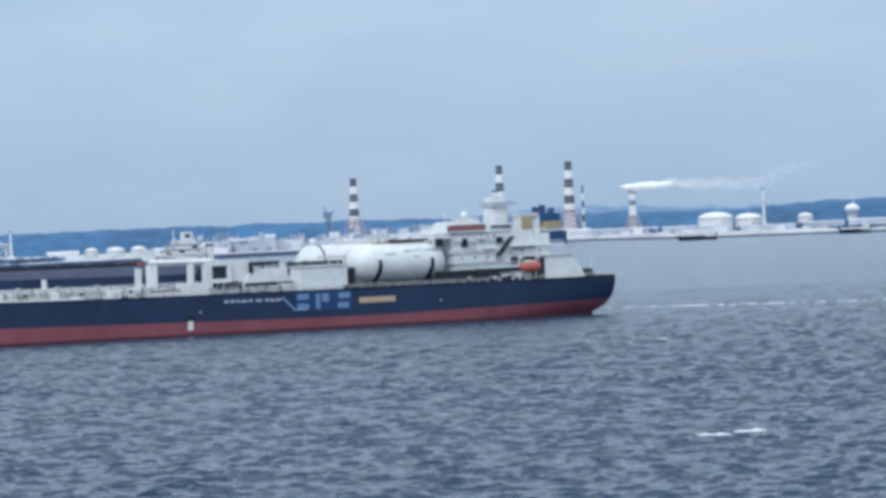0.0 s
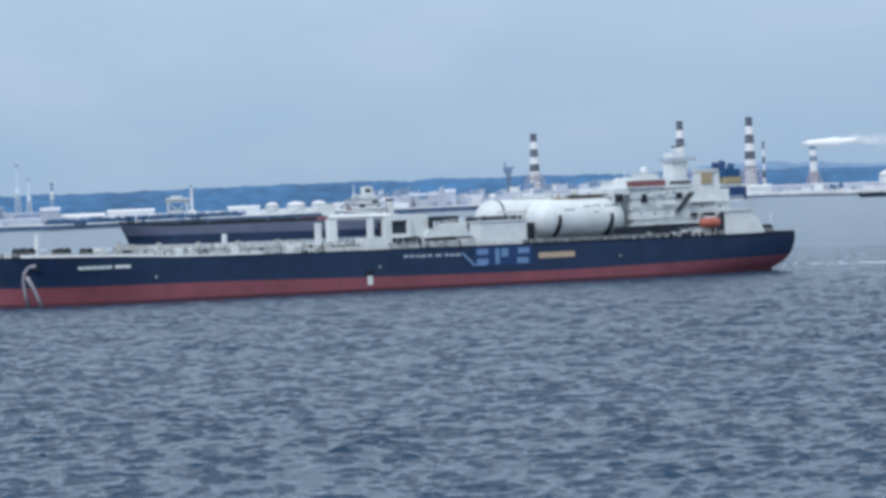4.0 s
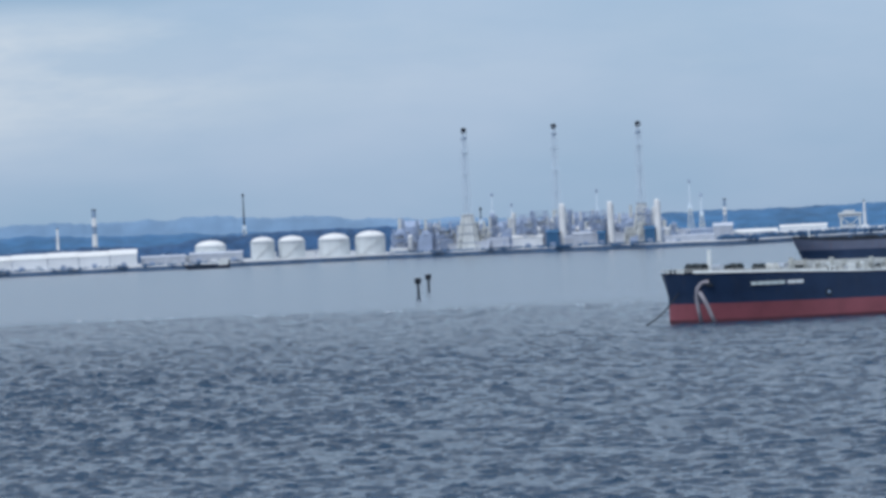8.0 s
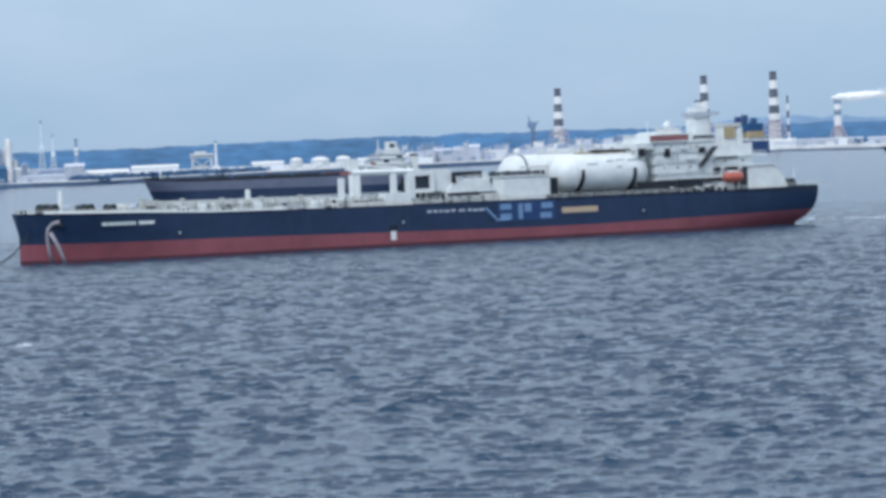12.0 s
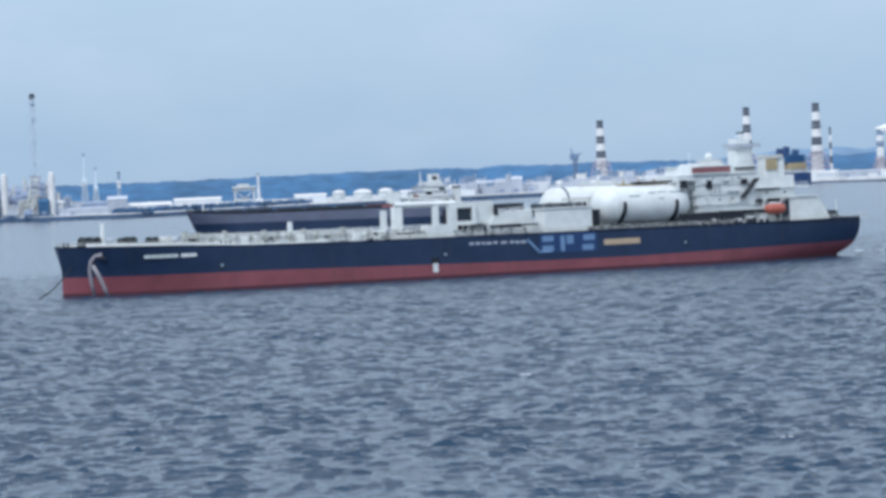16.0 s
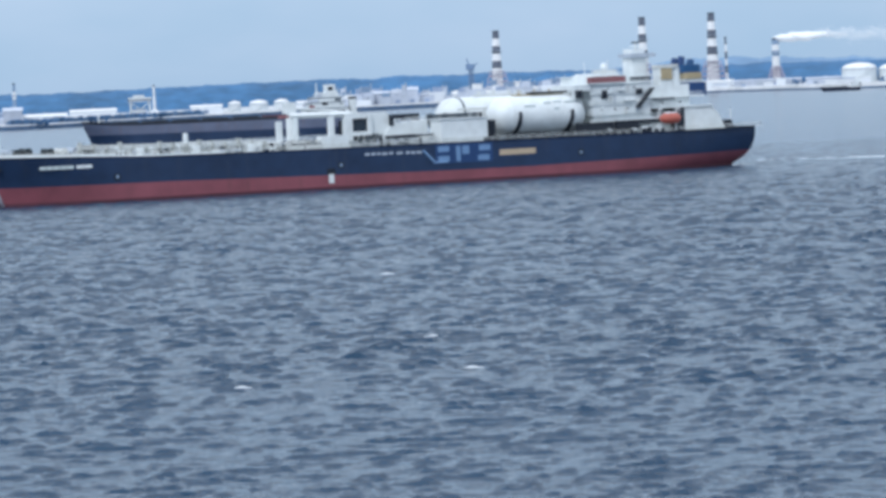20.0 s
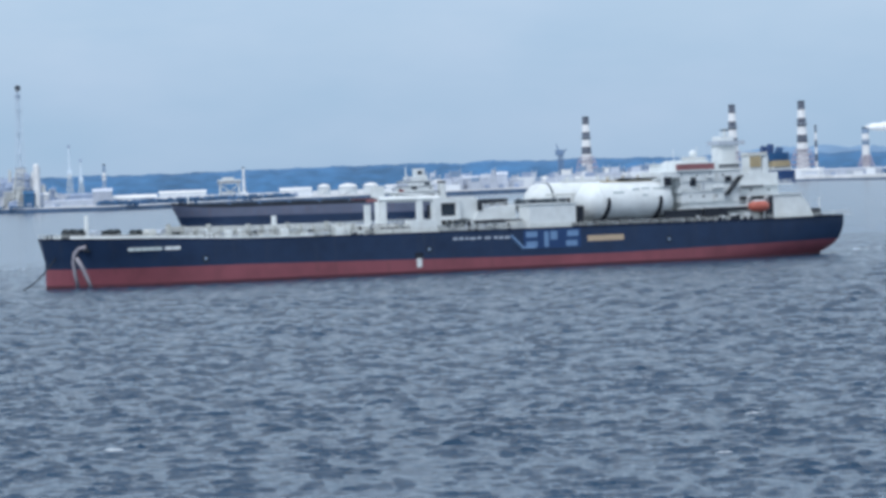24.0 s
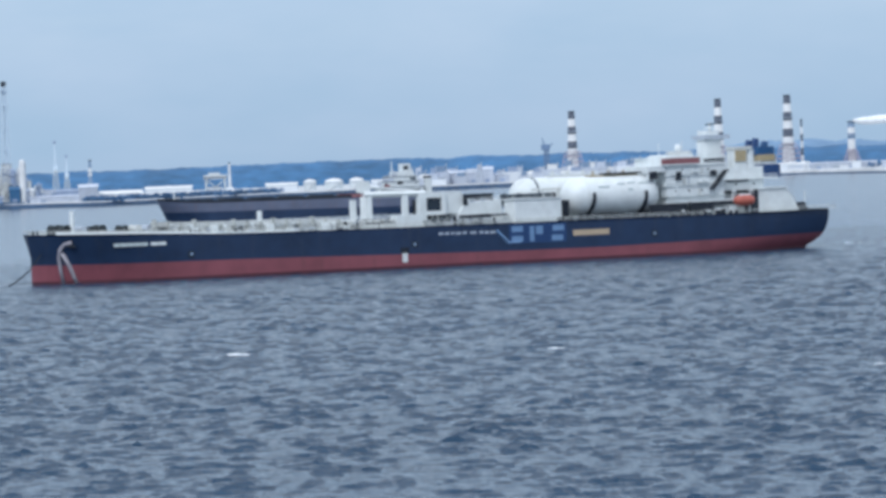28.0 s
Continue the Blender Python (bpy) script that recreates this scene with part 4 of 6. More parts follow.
    part("lifeboat_canopy", box(B(), 35.2, 38.4, 19.9, 21.3, 15.3, 16.3, 0.3), WHITE, lb, "white lifeboat canopy")
    for x in (33.6, 39.4):
        bm = B()
        rod(bm, (x, 18.3, 10.6), (x, 19.2, 17.2), 0.3, n=6)
        rod(bm, (x, 19.2, 17.2), (x, 20.9, 17.0), 0.25, n=6)
        rod(bm, (x, 20.7, 17.0), (x, 20.7, 15.2), 0.08, n=4)
        part("davit", bm, WHITE, T)
    # aft house and poop gear
    bm = B()
    q = [[bm.verts.new((x, y, z)) for x, z in ((29.2, 10.4), (29.2, 17.3), (19.8, 17.3), (17.6, 15.0), (15.4, 10.4))] for y in (-14, 16)]
    bm.faces.new(q[0])
    bm.faces.new(q[1][::-1])
    for k in range(5):
        bm.faces.new((q[0][k], q[1][k], q[1][(k + 1) % 5], q[0][(k + 1) % 5]))
    bmesh.ops.recalc_face_normals(bm, faces=bm.faces)
    part("aft_house", bm, WHITE, T, "white after house with a sloped back")
    part("aft_house_top", box(B(), 19.5, 29.6, -14.4, 16.4, 17.3, 17.7), WHITE, T)
    part("dark_recess", box(B(), 29.2, 31.5, 12, 16.2, 10.6, 17.0), DARK, T)
    for x, y in ((11.5, 9), (11.5, -8), (7.5, 3)):
        bm = B()
        rod(bm, (x, y - 2, 11.8), (x, y + 2, 11.8), 1.1, n=10)
        box(bm, x - 1.4, x + 1.4, y - 2.2, y + 2.2, 10.5, 11.3)
        part("mooring_winch", bm, DARK, T)
    part("stern_lamp_post", rod(B(), (4, 0, 10.6), (4, 0, 16), 0.15, n=6), WHITE, T)

    # markings on the port side: bars for the lettering, blue panel with emblem shapes
    y = BEAM / 2
    def plate(name, x0, x1, z0, z1, material, proud=0.06, label=""):
        return part(name, box(B(), min(x0, x1), max(x0, x1), y - 0.05, y + proud, z0, z1), material, T, label)
    plate("emblem_panel", 96.2, 114.6, 4.9, 10.3, LOGO, 0.05, "deep blue panel on the hull side")
    for x0, x1, z0, z1 in ((110.2, 113.8, 8.2, 9.8), (110.2, 113.8, 5.4, 7.0), (106.6, 108.0, 5.3, 9.7), (103.8, 106.0, 7.3, 9.7),
                           (97.0, 100.6, 8.1, 9.7), (97.4, 101.0, 5.3, 6.9)):
        plate("emblem_bar", x0, x1, z0, z1, PALEBLUE, 0.11)
    bm = B()
    rod(bm, (115.2, y + 0.03, 5.6), (118.6, y + 0.03, 8.9), 0.45, n=6)
    rod(bm, (111, y + 0.03, 5.3), (115.4, y + 0.03, 5.3), 0.35, n=6)
    part("emblem_swash", bm, PALEBLUE, T)
    plate("yellow_lettering_bar", 82.3, 94.0, 6.4, 8.0, YELLOW, 0.06, "yellow bar of lettering")
    for x0, x1, zz in ((118.9, 120.6, 8.5), (121.0, 122.4, 8.5), (122.8, 124.0, 8.6), (125.0, 127.0, 8.6), (128.0, 129.3, 8.7), (129.8, 131.6, 8.6), (132.0, 133.1, 8.7), (133.6, 134.9, 8.7), (135.4, 136.9, 8.7)):
        plate("pale_lettering_bar", x0, x1, zz - 0.35, zz + 0.35, STEEL)
    name_bars = ((220.2, 222.4), (222.5, 224.6), (225.4, 227.2), (227.3, 229.2), (229.3, 231.0), (231.1, 232.8), (232.9, 234.6))
    for x0, x1 in name_bars:
        p = edge((x0 + x1) / 2, -0.06)
        m = part("name_bar", box(B(), -(x1 - x0) / 2, (x1 - x0) / 2, -0.25, 0.08, -0.45, 0.45), FAINT if x1 > 226 else WHITE, T)
        a, b = edge(x0, 0), edge(x1, 0)
        m.matrix_local = pose(p.x, p.y - 0.15, 9.6, 0, 0, math.degrees(math.atan2(b.y - a.y, b.x - a.x)))
    for x, zz in ((213.0, 6.3), (144.5, 6.1), (67.5, 6.0)):
        part("mark_rim", rod(B(), (x, y - 0.1, zz), (x, y + 0.06, zz), 1.0, n=16), DARK, T)
        part("round_mark", rod(B(), (x, y - 0.1, zz), (x, y + 0.1, zz), 0.5, n=14), HAZED, T)
    # dark plate above the draught mark
    plate("dark_patch", 146.4, 149.0, 3.7, 5.3, DARK, 0.05)
    plate("load_mark", 146.9, 148.5, 1.2, 3.7, WHITE, 0.06, "white draught mark on the red side")

    # anchor pocket, water running from the hawse pipe, anchor cable
    anchor = part("anchor", rod(rod(B(), (0, 0, -1.0), (0, 0, 1.0), 0.35, n=8), (-1.0, 0, -1.0), (1.0, 0, -1.0), 0.4, 0.3, n=8), DARK, T)
    anchor.matrix_local = pose(244.6, 13.0, 10.6, 0, 0, -50)
    for trace in (((244.6, 13.0, 10.7), (246.1, 11.5, 10.3), (246.9, 10.0, 8.9), (246.9, 8.9, 6.6), (246.3, 8.3, 3.4), (245.4, 8.0, -0.9)),
                  ((246.4, 10.0, 7.9), (244.8, 10.3, 4.9), (243.4, 10.3, 1.8), (242.4, 10.4, -0.9))):
        pts = [Vector(p) for p in trace]
        part("hawse_stream", tube(B(), pts, [0.62 - 0.02 * k for k in range(len(pts))]), SPENT, T, "pale rust-stained water running down from the hawse pipe", smooth=True)
    cable = B()
    a, b = Vector((249.8, 4.0, 8.2)), Vector((263, 11, -0.5))
    for k in range(26):
        c, d = a.lerp(b, k / 26), a.lerp(b, (k + 0.9) / 26)
        sag = lambda q: Vector((0, 0, -1.2 * math.sin(math.pi * q)))
        rod(cable, c + sag(k / 26), d + sag((k + 0.9) / 26), 0.16 if k % 2 else 0.26, n=5)
    part("anchor_cable", cable, DARK, T)
    return T


tanker = make_tanker()

# ------------------------------------------------------------------ the grey ship lying behind it


def make_grey_ship():
    a, b = spot(-2.789, 2690), spot(0.42, 2700)
    L = (b - a).length
    T = thing("grey_ship", pose(b.x, b.y, 0, 0, 0, math.degrees(math.atan2(a.y - b.y, a.x - b.x))),
              "grey and black laden ship with white deckhouse", "ship")
    sh = lambda s: along([(0, 10.4), (L * 0.8, 10.6), (L * 0.9, 11.2), (L, 12.6)], s)
    mid = lambda s: along([(0, 3.6), (L, 5.0)], s)
    hull_skin("upper_hull", T, GREY, L, 26, 8, mid, lambda s: sh(s) - 1.3, 6, deck_z=11, stem=5)
    hull_skin("sheer_strake", T, DARK, L, 26, 8, lambda s: sh(s) - 1.3, sh, 2, deck_z=11, stem=5)
    hull_skin("lower_hull", T, NAVY, L, 26, 8, lambda s: -2.0, mid, 3, deck_z=11, stem=5)
    deck_sheet(T, DECK, L, 26, lambda s: sh(s) - 0.3)
    for i in range(6):
        x = 42 + i * 16
        part("hatch_cover", box(B(), x, x + 13, -9, 9, 10.0, 11.4, 0.3), DULLRED if i == 0 else DARK, T)
    part("foremast", rod(B(), (L - 9, 0, 11), (L - 9, 0, 18), 0.4, 0.25), WHITE, T)
    for x0, x1, y, z0, z1 in ((10, 34, 11, 10, 14), (12, 31.5, 10, 14, 17), (13, 30, 9.5, 17, 19.5), (15, 26.5, 9.5, 19.5, 22)):
        part("house_tier", box(B(), x0, x1, -y, y, z0, z1, 0.3), WHITE, T)
    for x0, x1, y, z0, z1, m in ((21, 24, 10.0, 15.2, 16.8, DARK), (26, 33, 11.0, 12.2, 13.6, MIDGREY), (12, 19, 11.0, 11.4, 12.6, GREYDK), (26, 32, 10.0, 17.2, 18.6, LAVENDER),
                                 (14, 17, 9.5, 17.4, 18.8, GREYDK), (24, 27, 9.5, 19.8, 21.2, LAVENDER), (28, 31, 10.0, 14.2, 15.4, MAROON)):
        part("house_recess", box(B(), x0, x1, y - 0.2, y + 0.12, z0, z1), m, T)
    for x0, x1, y, z1 in ((9, 35, 11.4, 14.0), (11, 32, 10.5, 17.0), (12, 30.5, 10.0, 19.5)):
        part("house_deck", box(B(), x0, x1, -y, y, z1 - 0.1, z1 + 0.15), MIDGREY, T)
    for x, z1 in ((33, 17.6), (29, 20.6), (26, 23.0), (13.5, 23.4)):
        part("vent_post", rod(B(), (x, 7, z1 - 4), (x, 7, z1), 0.5, 0.4, n=8), LAVENDER, T)
    windows(T, 10.02, 15.4, (14, 30, 34), 0.9, 0.8)
    part("bridge", box(B(), 16.5, 21.5, -9.0, 9.0, 22, 26.2, 0.4), WHITE, T)
    part("bridge_window", box(B(), 18.0, 20.4, 8.9, 9.2, 23.0, 25.0), DARK, T)
    part("funnel", box(B(), 5, 9, -3, 3, 10, 18.0, 0.8), WHITE, T)
    part("funnel_top", box(B(), 5, 9, -3, 3, 18.0, 19.2, 0.8), DARK, T)
    part("radar_mast", rod(B(), (26, 0, 21), (26, 0, 27.5), 0.4, 0.2), WHITE, T)
    return T


grey_ship = make_grey_ship()

# ------------------------------------------------------------------ the cargo ship under way
CL = 136.0


def CARGO(t):
    """Her place under way, heave and roll included."""
    k = 0.985
    return pose((-390.5 - 5.25 * (t - 10)) * k, (1735 - 0.73 * (t - 10)) * k, EYE * (1 - k) + 0.12 * math.sin(t * 0.9), 0.35 * math.sin(t * 0.8), 0, 188)


def make_cargo_ship():
    T = thing("cargo_ship", CARGO(10) @ Matrix.Scale(0.958, 4), "black and dull red geared bulk carrier steaming along", "ship")
    sh = lambda s: along([(0, 8.3), (CL * 0.4, 8.3), (CL * 0.83, 8.6), (CL * 0.86, 9.3), (CL * 0.92, 10.0), (CL, 10.6)], s)
    red = lambda s: along([(0, 0.5), (30, 1.9), (70, 3.2), (CL, 4.4)], s)
    hull_skin("upper_hull", T, BLACK, CL, 23, 4.2, red, sh, 7, fore=0.16, aft=0.12, deck_z=10, stem=7.0, transom=0.8, label="black hull plating")
    hull_skin("lower_hull", T, DULLRED, CL, 23, 4.2, lambda s: -2.0, red, 4, fore=0.16, aft=0.12, deck_z=10, stem=7.0, transom=0.8, label="dull red lower hull")
    deck_sheet(T, DECK, CL, 23, lambda s: sh(s) - 0.3, fore=0.16, aft=0.12, transom=0.8)
    for x0, x1 in ((32, 50), (51.5, 69), (80, 99), (100.5, 116)):
        part("hatch_coaming", box(B(), x0, x1, -8, 8, 8.0, 9.6, 0.3), GREEN, T)
        # dark strip added to hide the sky sheen on the hatch tops
        bm = B()
        box(bm, x0, x1, 8.5, 8.8, 9.2, 10.0)
        for x in np.arange(x0 + 1, x1, 3.1):
            box(bm, x, x + 0.5, 8.4, 9.1, 8.0, 10.2)
        part("hatch_top_screen", bm, DARK, T)
        for k in range(4):
            w = (x1 - x0) / 4
            part("hatch_panel", box(B(), x0 + k * w + 0.1, x0 + (k + 1) * w - 0.1, -8.4, 8.4, 9.6, 10.1), GREEN, T)
    # double crane amidships, cream
    bm = B()
    lathe(bm, [(2.3, 7.8), (2.3, 9.6), (1.7, 9.8), (1.7, 12.6), (2.3, 13.0), (2.3, 13.6), (1.8, 13.8), (2.6, 15.0), (2.6, 15.6)], 16, at=(74, 0, 0))
    part("crane_pedestal", bm, CREAM, T)
    for x in (71.9, 76.1):
        bm = B()
        box(bm, x - 0.95, x + 0.95, -2.4, 2.4, 17.0, 24.2, 0.5)
        box(bm, x - 1.0 + (0.8 if x < 74 else -0.8), x + 1.0 + (0.8 if x < 74 else -0.8), -2.2, 2.2, 15.0, 17.0, 0.4)
        part("crane_house", bm, CREAM, T)
    part("crane_cab", box(B(), 72.9, 75.1, -1.6, 1.6, 18.6, 21.5, 0.2), TAN, T)
    part("crane_crosshead", box(B(), 71.3, 76.7, -2.6, 2.6, 24.0, 26.0, 0.9), CREAM, T)
    # forward crane post
    part("crane_post", rod(B(), (121.8, 0, 8), (121.8, 0, 30.5), 0.95, 0.75, n=12), STEEL, T)
    part("crane_cab", box(B(), 120.6, 123.0, -1.6, 1.6, 12.0, 17.5, 0.4), DARK, T)
    part("crane_head", box(B(), 120.2, 123.6, -1.6, 1.6, 27.8, 30.4, 0.3), WHITE, T)
    part("crane_jib", rod(B(), (120.9, 1.6, 29.0), (113.5, 1.6, 24.0), 0.4, 0.25, n=6), MAROON, T)
    # grabs hung from their wires
    for x in (100.0, 49.0):
        bm = B()
        lathe(bm, [(0.2, 17.4), (0.8, 16.8), (1.1, 15.8), (0.6, 14.6), (0.15, 14.0)], 7, at=(x, 1, 0))
        rod(bm, (x + 0.6, 1, 15.2), (x - 1.3, 1, 14.0), 0.35, 0.2, n=5)
        rod(bm, (x, 1, 17.2), (x, 1, 20.5), 0.08, n=4)
        part("grab", bm, DARK, T)
    for x0, r in ((102.5, 2.6), (45.0, 3.8)):
        bm = B()
        for k in range(14):
            a0, a1 = math.pi * k / 14, math.pi * (k + 1) / 14
            rod(bm, (x0 + r * math.cos(a0), 0, 12.5 + r * 1.4 * math.sin(a0)), (x0 + r * math.cos(a1), 0, 12.5 + r * 1.4 * math.sin(a1)), 0.14, n=4)
        part("wire_loop", bm, PIPE, T)
    # aft house
    fore_parts = set(T.children)
    for x0, x1, y, z0, z1 in ((4.4, 20.5, 10, 7.9, 11.6), (4.8, 20.3, 9.5, 11.6, 15.0), (8.5, 20, 9, 15.0, 17.8), (9.5, 19.5, 9, 17.8, 20.4)):
        part("house_tier", box(B(), x0, x1, -y, y, z0, z1 - 0.2, 0.3), WHITE, T)
        part("tier_deck", box(B(), x0 - 0.5, x1 + 0.5, -y - 0.5, y + 0.5, z1 - 0.2, z1), WHITE, T)
        windows(T, y + 0.02, z1 - 1.7, np.arange(x0 + 2.5, x1 - 1, 5.2), 0.7, 0.7)
    part("brown_screen", box(B(), 12.4, 18.2, 9.3, 10.1, 11.8, 14.4), MAROON, T, "red-brown band on the house side")
    part("bridge_wing", box(B(), 13.5, 19.0, -11.5, 11.5, 17.2, 17.6), WHITE, T)
    part("dark_gear", box(B(), 16.5, 19.5, 9.2, 10, 17.8, 20.6, 0.3), DARK, T)
    part("funnel", box(B(), 10.8, 13.6, -2.0, 2.0, 18, 23.0, 0.6), WHITE, T)
    part("funnel_top", box(B(), 10.9, 13.5, -1.9, 1.9, 22.4, 26.2, 0.6), DARK, T)
    part("aft_store", box(B(), 4.9, 8.4, 2, 9.0, 15.0, 17.0, 0.5), WHITE, T)
    part("vent_head", lathe(B(), [(0.5, 11.6), (0.5, 13.9), (1.0, 14.4), (0.8, 15.4), (0.1, 15.8)], 10, at=(6.0, 9.9, 0)), WHITE, T)
    part("dark_deck_strip", box(B(), 5.2, 8.6, 9.6, 10.2, 9.2, 11.0), DARK, T)
    part("samson_post", rod(B(), (22.6, 3, 7.8), (22.6, 3, 27), 1.0, 0.85, n=10), MIDGREY, T)
    part("samson_post", rod(B(), (20.8, -3, 7.8), (20.8, -3, 26), 0.55, 0.45, n=10), GREYDK, T)
    part("cross_tree", box(B(), 20.2, 23.2, -3.4, 3.4, 25.4, 26.0), STEEL, T)
    part("radar_mast", rod(B(), (16, 0, 20), (16, 0, 24.5), 0.3, 0.18), WHITE, T)
    part("lifeboat", lathe(B(), [(0.1, 5.4), (0.8, 6.0), (1.0, 7.6), (0.8, 9.2), (0.1, 9.8)], 10, "X", (0, 10.8, 12.9)), WHITE, T)
    part("hose_reel", box(B(), 23.5, 25.0, 5, 7, 14.2, 16.2, 0.3), DARK, T)
    for p in set(T.children) - fore_parts:
        p.location.x = 3.9
    part("foremast", rod(B(), (128, 0, 10), (128, 0, 17), 0.35, 0.2), WHITE, T)
    for x, y in ((124, 5), (124, -5)):
        part("windlass", rod(B(), (x, y - 1.5, 11.3), (x, y + 1.5, 11.3), 0.9, n=10), DARK, T)
    rail(T, [(2, 10.2, 8.2), (30, 11.3, 8.2)], 1.0, 2, material=STEEL)
    rail(T, [(30, 11.3, 8.2), (112, 11.3, 8.5)], 1.0, 3, material=DIMSTEEL, bars=2, r=0.035)
    # bow wave and broken water along the side
    rng = random.Random(3)
    bm = B()
    for k in range(64):
        q = k / 63
        x = CL - 5.0 - q * 120 + rng.uniform(-1.0, 1.0)
        h = (0.7 * (1 - q) ** 4 + 0.17) * rng.uniform(0.3, 1.5)
        yy = 1.6 + 10.4 * min(1, q * 5) ** 0.6 + rng.uniform(0, 1.0)
        bmesh.ops.create_icosphere(bm, subdivisions=1, radius=1, matrix=Matrix.LocRotScale((x, yy, -0.4), Euler((0, 0, rng.random())), (rng.uniform(1.2, 3.2), 0.7, h)))
    part("bow_wave", bm, FOAM, T, "white bow wave", smooth=True)
    return T


cargo_ship = make_cargo_ship()

# ------------------------------------------------------------------ smaller craft and marks


def make_barge():
    T = thing("barge", pose(-652, 3127, 0, 0, 0, 176), "low dark barge lying off the shore", "barge")
    sh = lambda s: along([(0, 4.8), (56, 4.4), (70, 5.6)], s)
    hull_skin("hull", T, BLACK, 72, 14, 3, lambda s: -1.0, sh, 4, fore=0.12, aft=0.1, deck_z=4, stem=3, transom=0.85)
    deck_sheet(T, DECK, 72, 14, lambda s: sh(s) - 0.3, fore=0.12, aft=0.1, transom=0.85)
    part("hopper", box(B(), 18, 60, -5.5, 5.5, 3.5, 5.4, 0.4), DARK, T)
    part("cabin", box(B(), 5, 13, -4, 4, 3.5, 7.2, 0.3), WHITE, T)
    part("mast", rod(B(), (9, 0, 6), (9, 0, 10), 0.2), STEEL, T)


def make_coaster(name, az, r, L, turn, label, house_aft=True):
    p = spot(az, r)
    T = thing(name, pose(p.x, p.y, 0, 0, 0, turn), label, "boat")
    sh = lambda s: along([(0, 2.6), (L * 0.7, 2.2), (L, 3.8)], s)
    hull_skin("hull", T, BLACK, L, L * 0.2, 2, lambda s: -1.0, sh, 4, deck_z=3, stem=2.5)
    deck_sheet(T, DECK, L, L * 0.2, lambda s: sh(s) - 0.2)
    part("wheelhouse", box(B(), L * 0.08, L * 0.28, -2.6, 2.6, 2, 6.6, 0.3), WHITE, T)
    part("funnel", box(B(), L * 0.05, L * 0.09, -0.8, 0.8, 2, 6.0, 0.2), DARK, T)
    part("hatch", box(B(), L * 0.35, L * 0.82, -2.4, 2.4, 2, 3.3, 0.2), GREEN, T)
    part("mast", rod(B(), (L * 0.9, 0, 3), (L * 0.9, 0, 8), 0.15), STEEL, T)


make_barge()
make_coaster("coaster", -9.12, 3960, 38, 183, "small dark coaster with white wheelhouse moored by the sea wall")
make_coaster("coaster", 7.76, 4030, 27, 180, "small dark blue coaster near the shore")
make_coaster("coaster", 6.04, 3990, 34, 180, "long low dark boat by the sea wall")
make_coaster("coaster", -13.05, 3300, 46, 176, "dark coaster beyond the barge")


def make_beacon(x, y, h, label):
    T = thing("channel_beacon", pose(x, y, 0), label, "beacon", "pair of channel beacons")
    part("pile", rod(B(), (0, 0, -2), (0, 0, h), 0.55, 0.45, n=10), DARK, T)
    bm = B()
    lathe(bm, [(1.0, h - 1.8), (1.35, h - 1.4), (1.35, h - 0.2), (1.0, h + 0.2)], 10)
    part("topmark", bm, DARK, T)
    bm = B()
    box(bm, -1.3, 1.3, -1.3, 1.3, h - 2.2, h - 1.9)
    for k in range(6):
        rod(bm, (0.5, -0.6, k * 0.9), (1.0, -0.6, k * 0.9), 0.07, n=4)
    part("platform", bm, DARK, T)
    part("lantern", rod(B(), (0, 0, h), (0, 0, h + 1.2), 0.25, n=8), STEEL, T)


make_beacon(-248.1, 2010.5, 7.6, "dark piled beacon with square topmark in the channel")
make_beacon(-264.9, 2183.9, 7.0, "dark piled beacon farther up the channel")

# ------------------------------------------------------------------ chimneys, flares and towers


def lattice(bm, w0, w1, z0, z1, n, r=0.16):
    for k in range(n):
        a, b = k / n, (k + 1) / n
        za, zb = z0 + (z1 - z0) * a, z0 + (z1 - z0) * b
        wa, wb = w0 + (w1 - w0) * a, w0 + (w1 - w0) * b
        ca = [(-wa, -wa), (wa, -wa), (wa, wa), (-wa, wa)]
        cb = [(-wb, -wb), (wb, -wb), (wb, wb), (-wb, wb)]
        for i in range(4):
            j = (i + 1) % 4
            rod(bm, (*ca[i], za), (*cb[i], zb), r, n=4, caps=False)
            rod(bm, (*ca[i], za), (*cb[j], zb), r * 0.6, n=4, caps=False)
            rod(bm, (*cb[i], zb), (*cb[j], zb), r * 0.6, n=4, caps=False)
    return bm


def make_chimney(az, r, el, width, bands, label, taper=0.48, red=True, group="striped chimneys", hazed=False):
    z1 = top(el, r)
    T = thing("chimney", facing(az, r, 3.0), label, "chimney", group)
    h = z1 - 3.0
    band = h / bands
    for i in range(bands):
        a, b = h - band * i, h - band * (i + 1)
        ra, rb = width / 2 * (taper + (1 - taper) * i / bands), width / 2 * (taper + (1 - taper) * (i + 1) / bands)
        # hazed picks a bluer band, with still more haze in its colour
        m = (HAZED if hazed else STACKR) if i % 2 == 0 and i < (3 if hazed else 6) and red else STACKW
        part("white_band" if m is STACKW else "dark_band", rod(B(), (0, 0, b), (0, 0, a), rb, ra, n=20), m, T, smooth=False)
    part("crown", rod(B(), (0, 0, h - 0.5), (0, 0, h + 0.5), width / 2 * taper + 0.25, n=20), DARK, T)
    for k in (0.35, 0.7):
        part("gallery", rod(B(), (0, 0, h * k), (0, 0, h * k + 0.5), width / 2 + 0.5, n=20), STEEL, T)
    part("base_house", box(B(), -width, width, -width * 0.8, width * 0.8, -0.3, 6, 0.3), SHEDW, T)
    if width > 7:
        part("foot_frame", lattice(B(), width * 1.0, width * 0.55, 5.8, min(24, h * 0.4), 4, 0.55), MAUVE, T, "faded red steel frame round the foot")


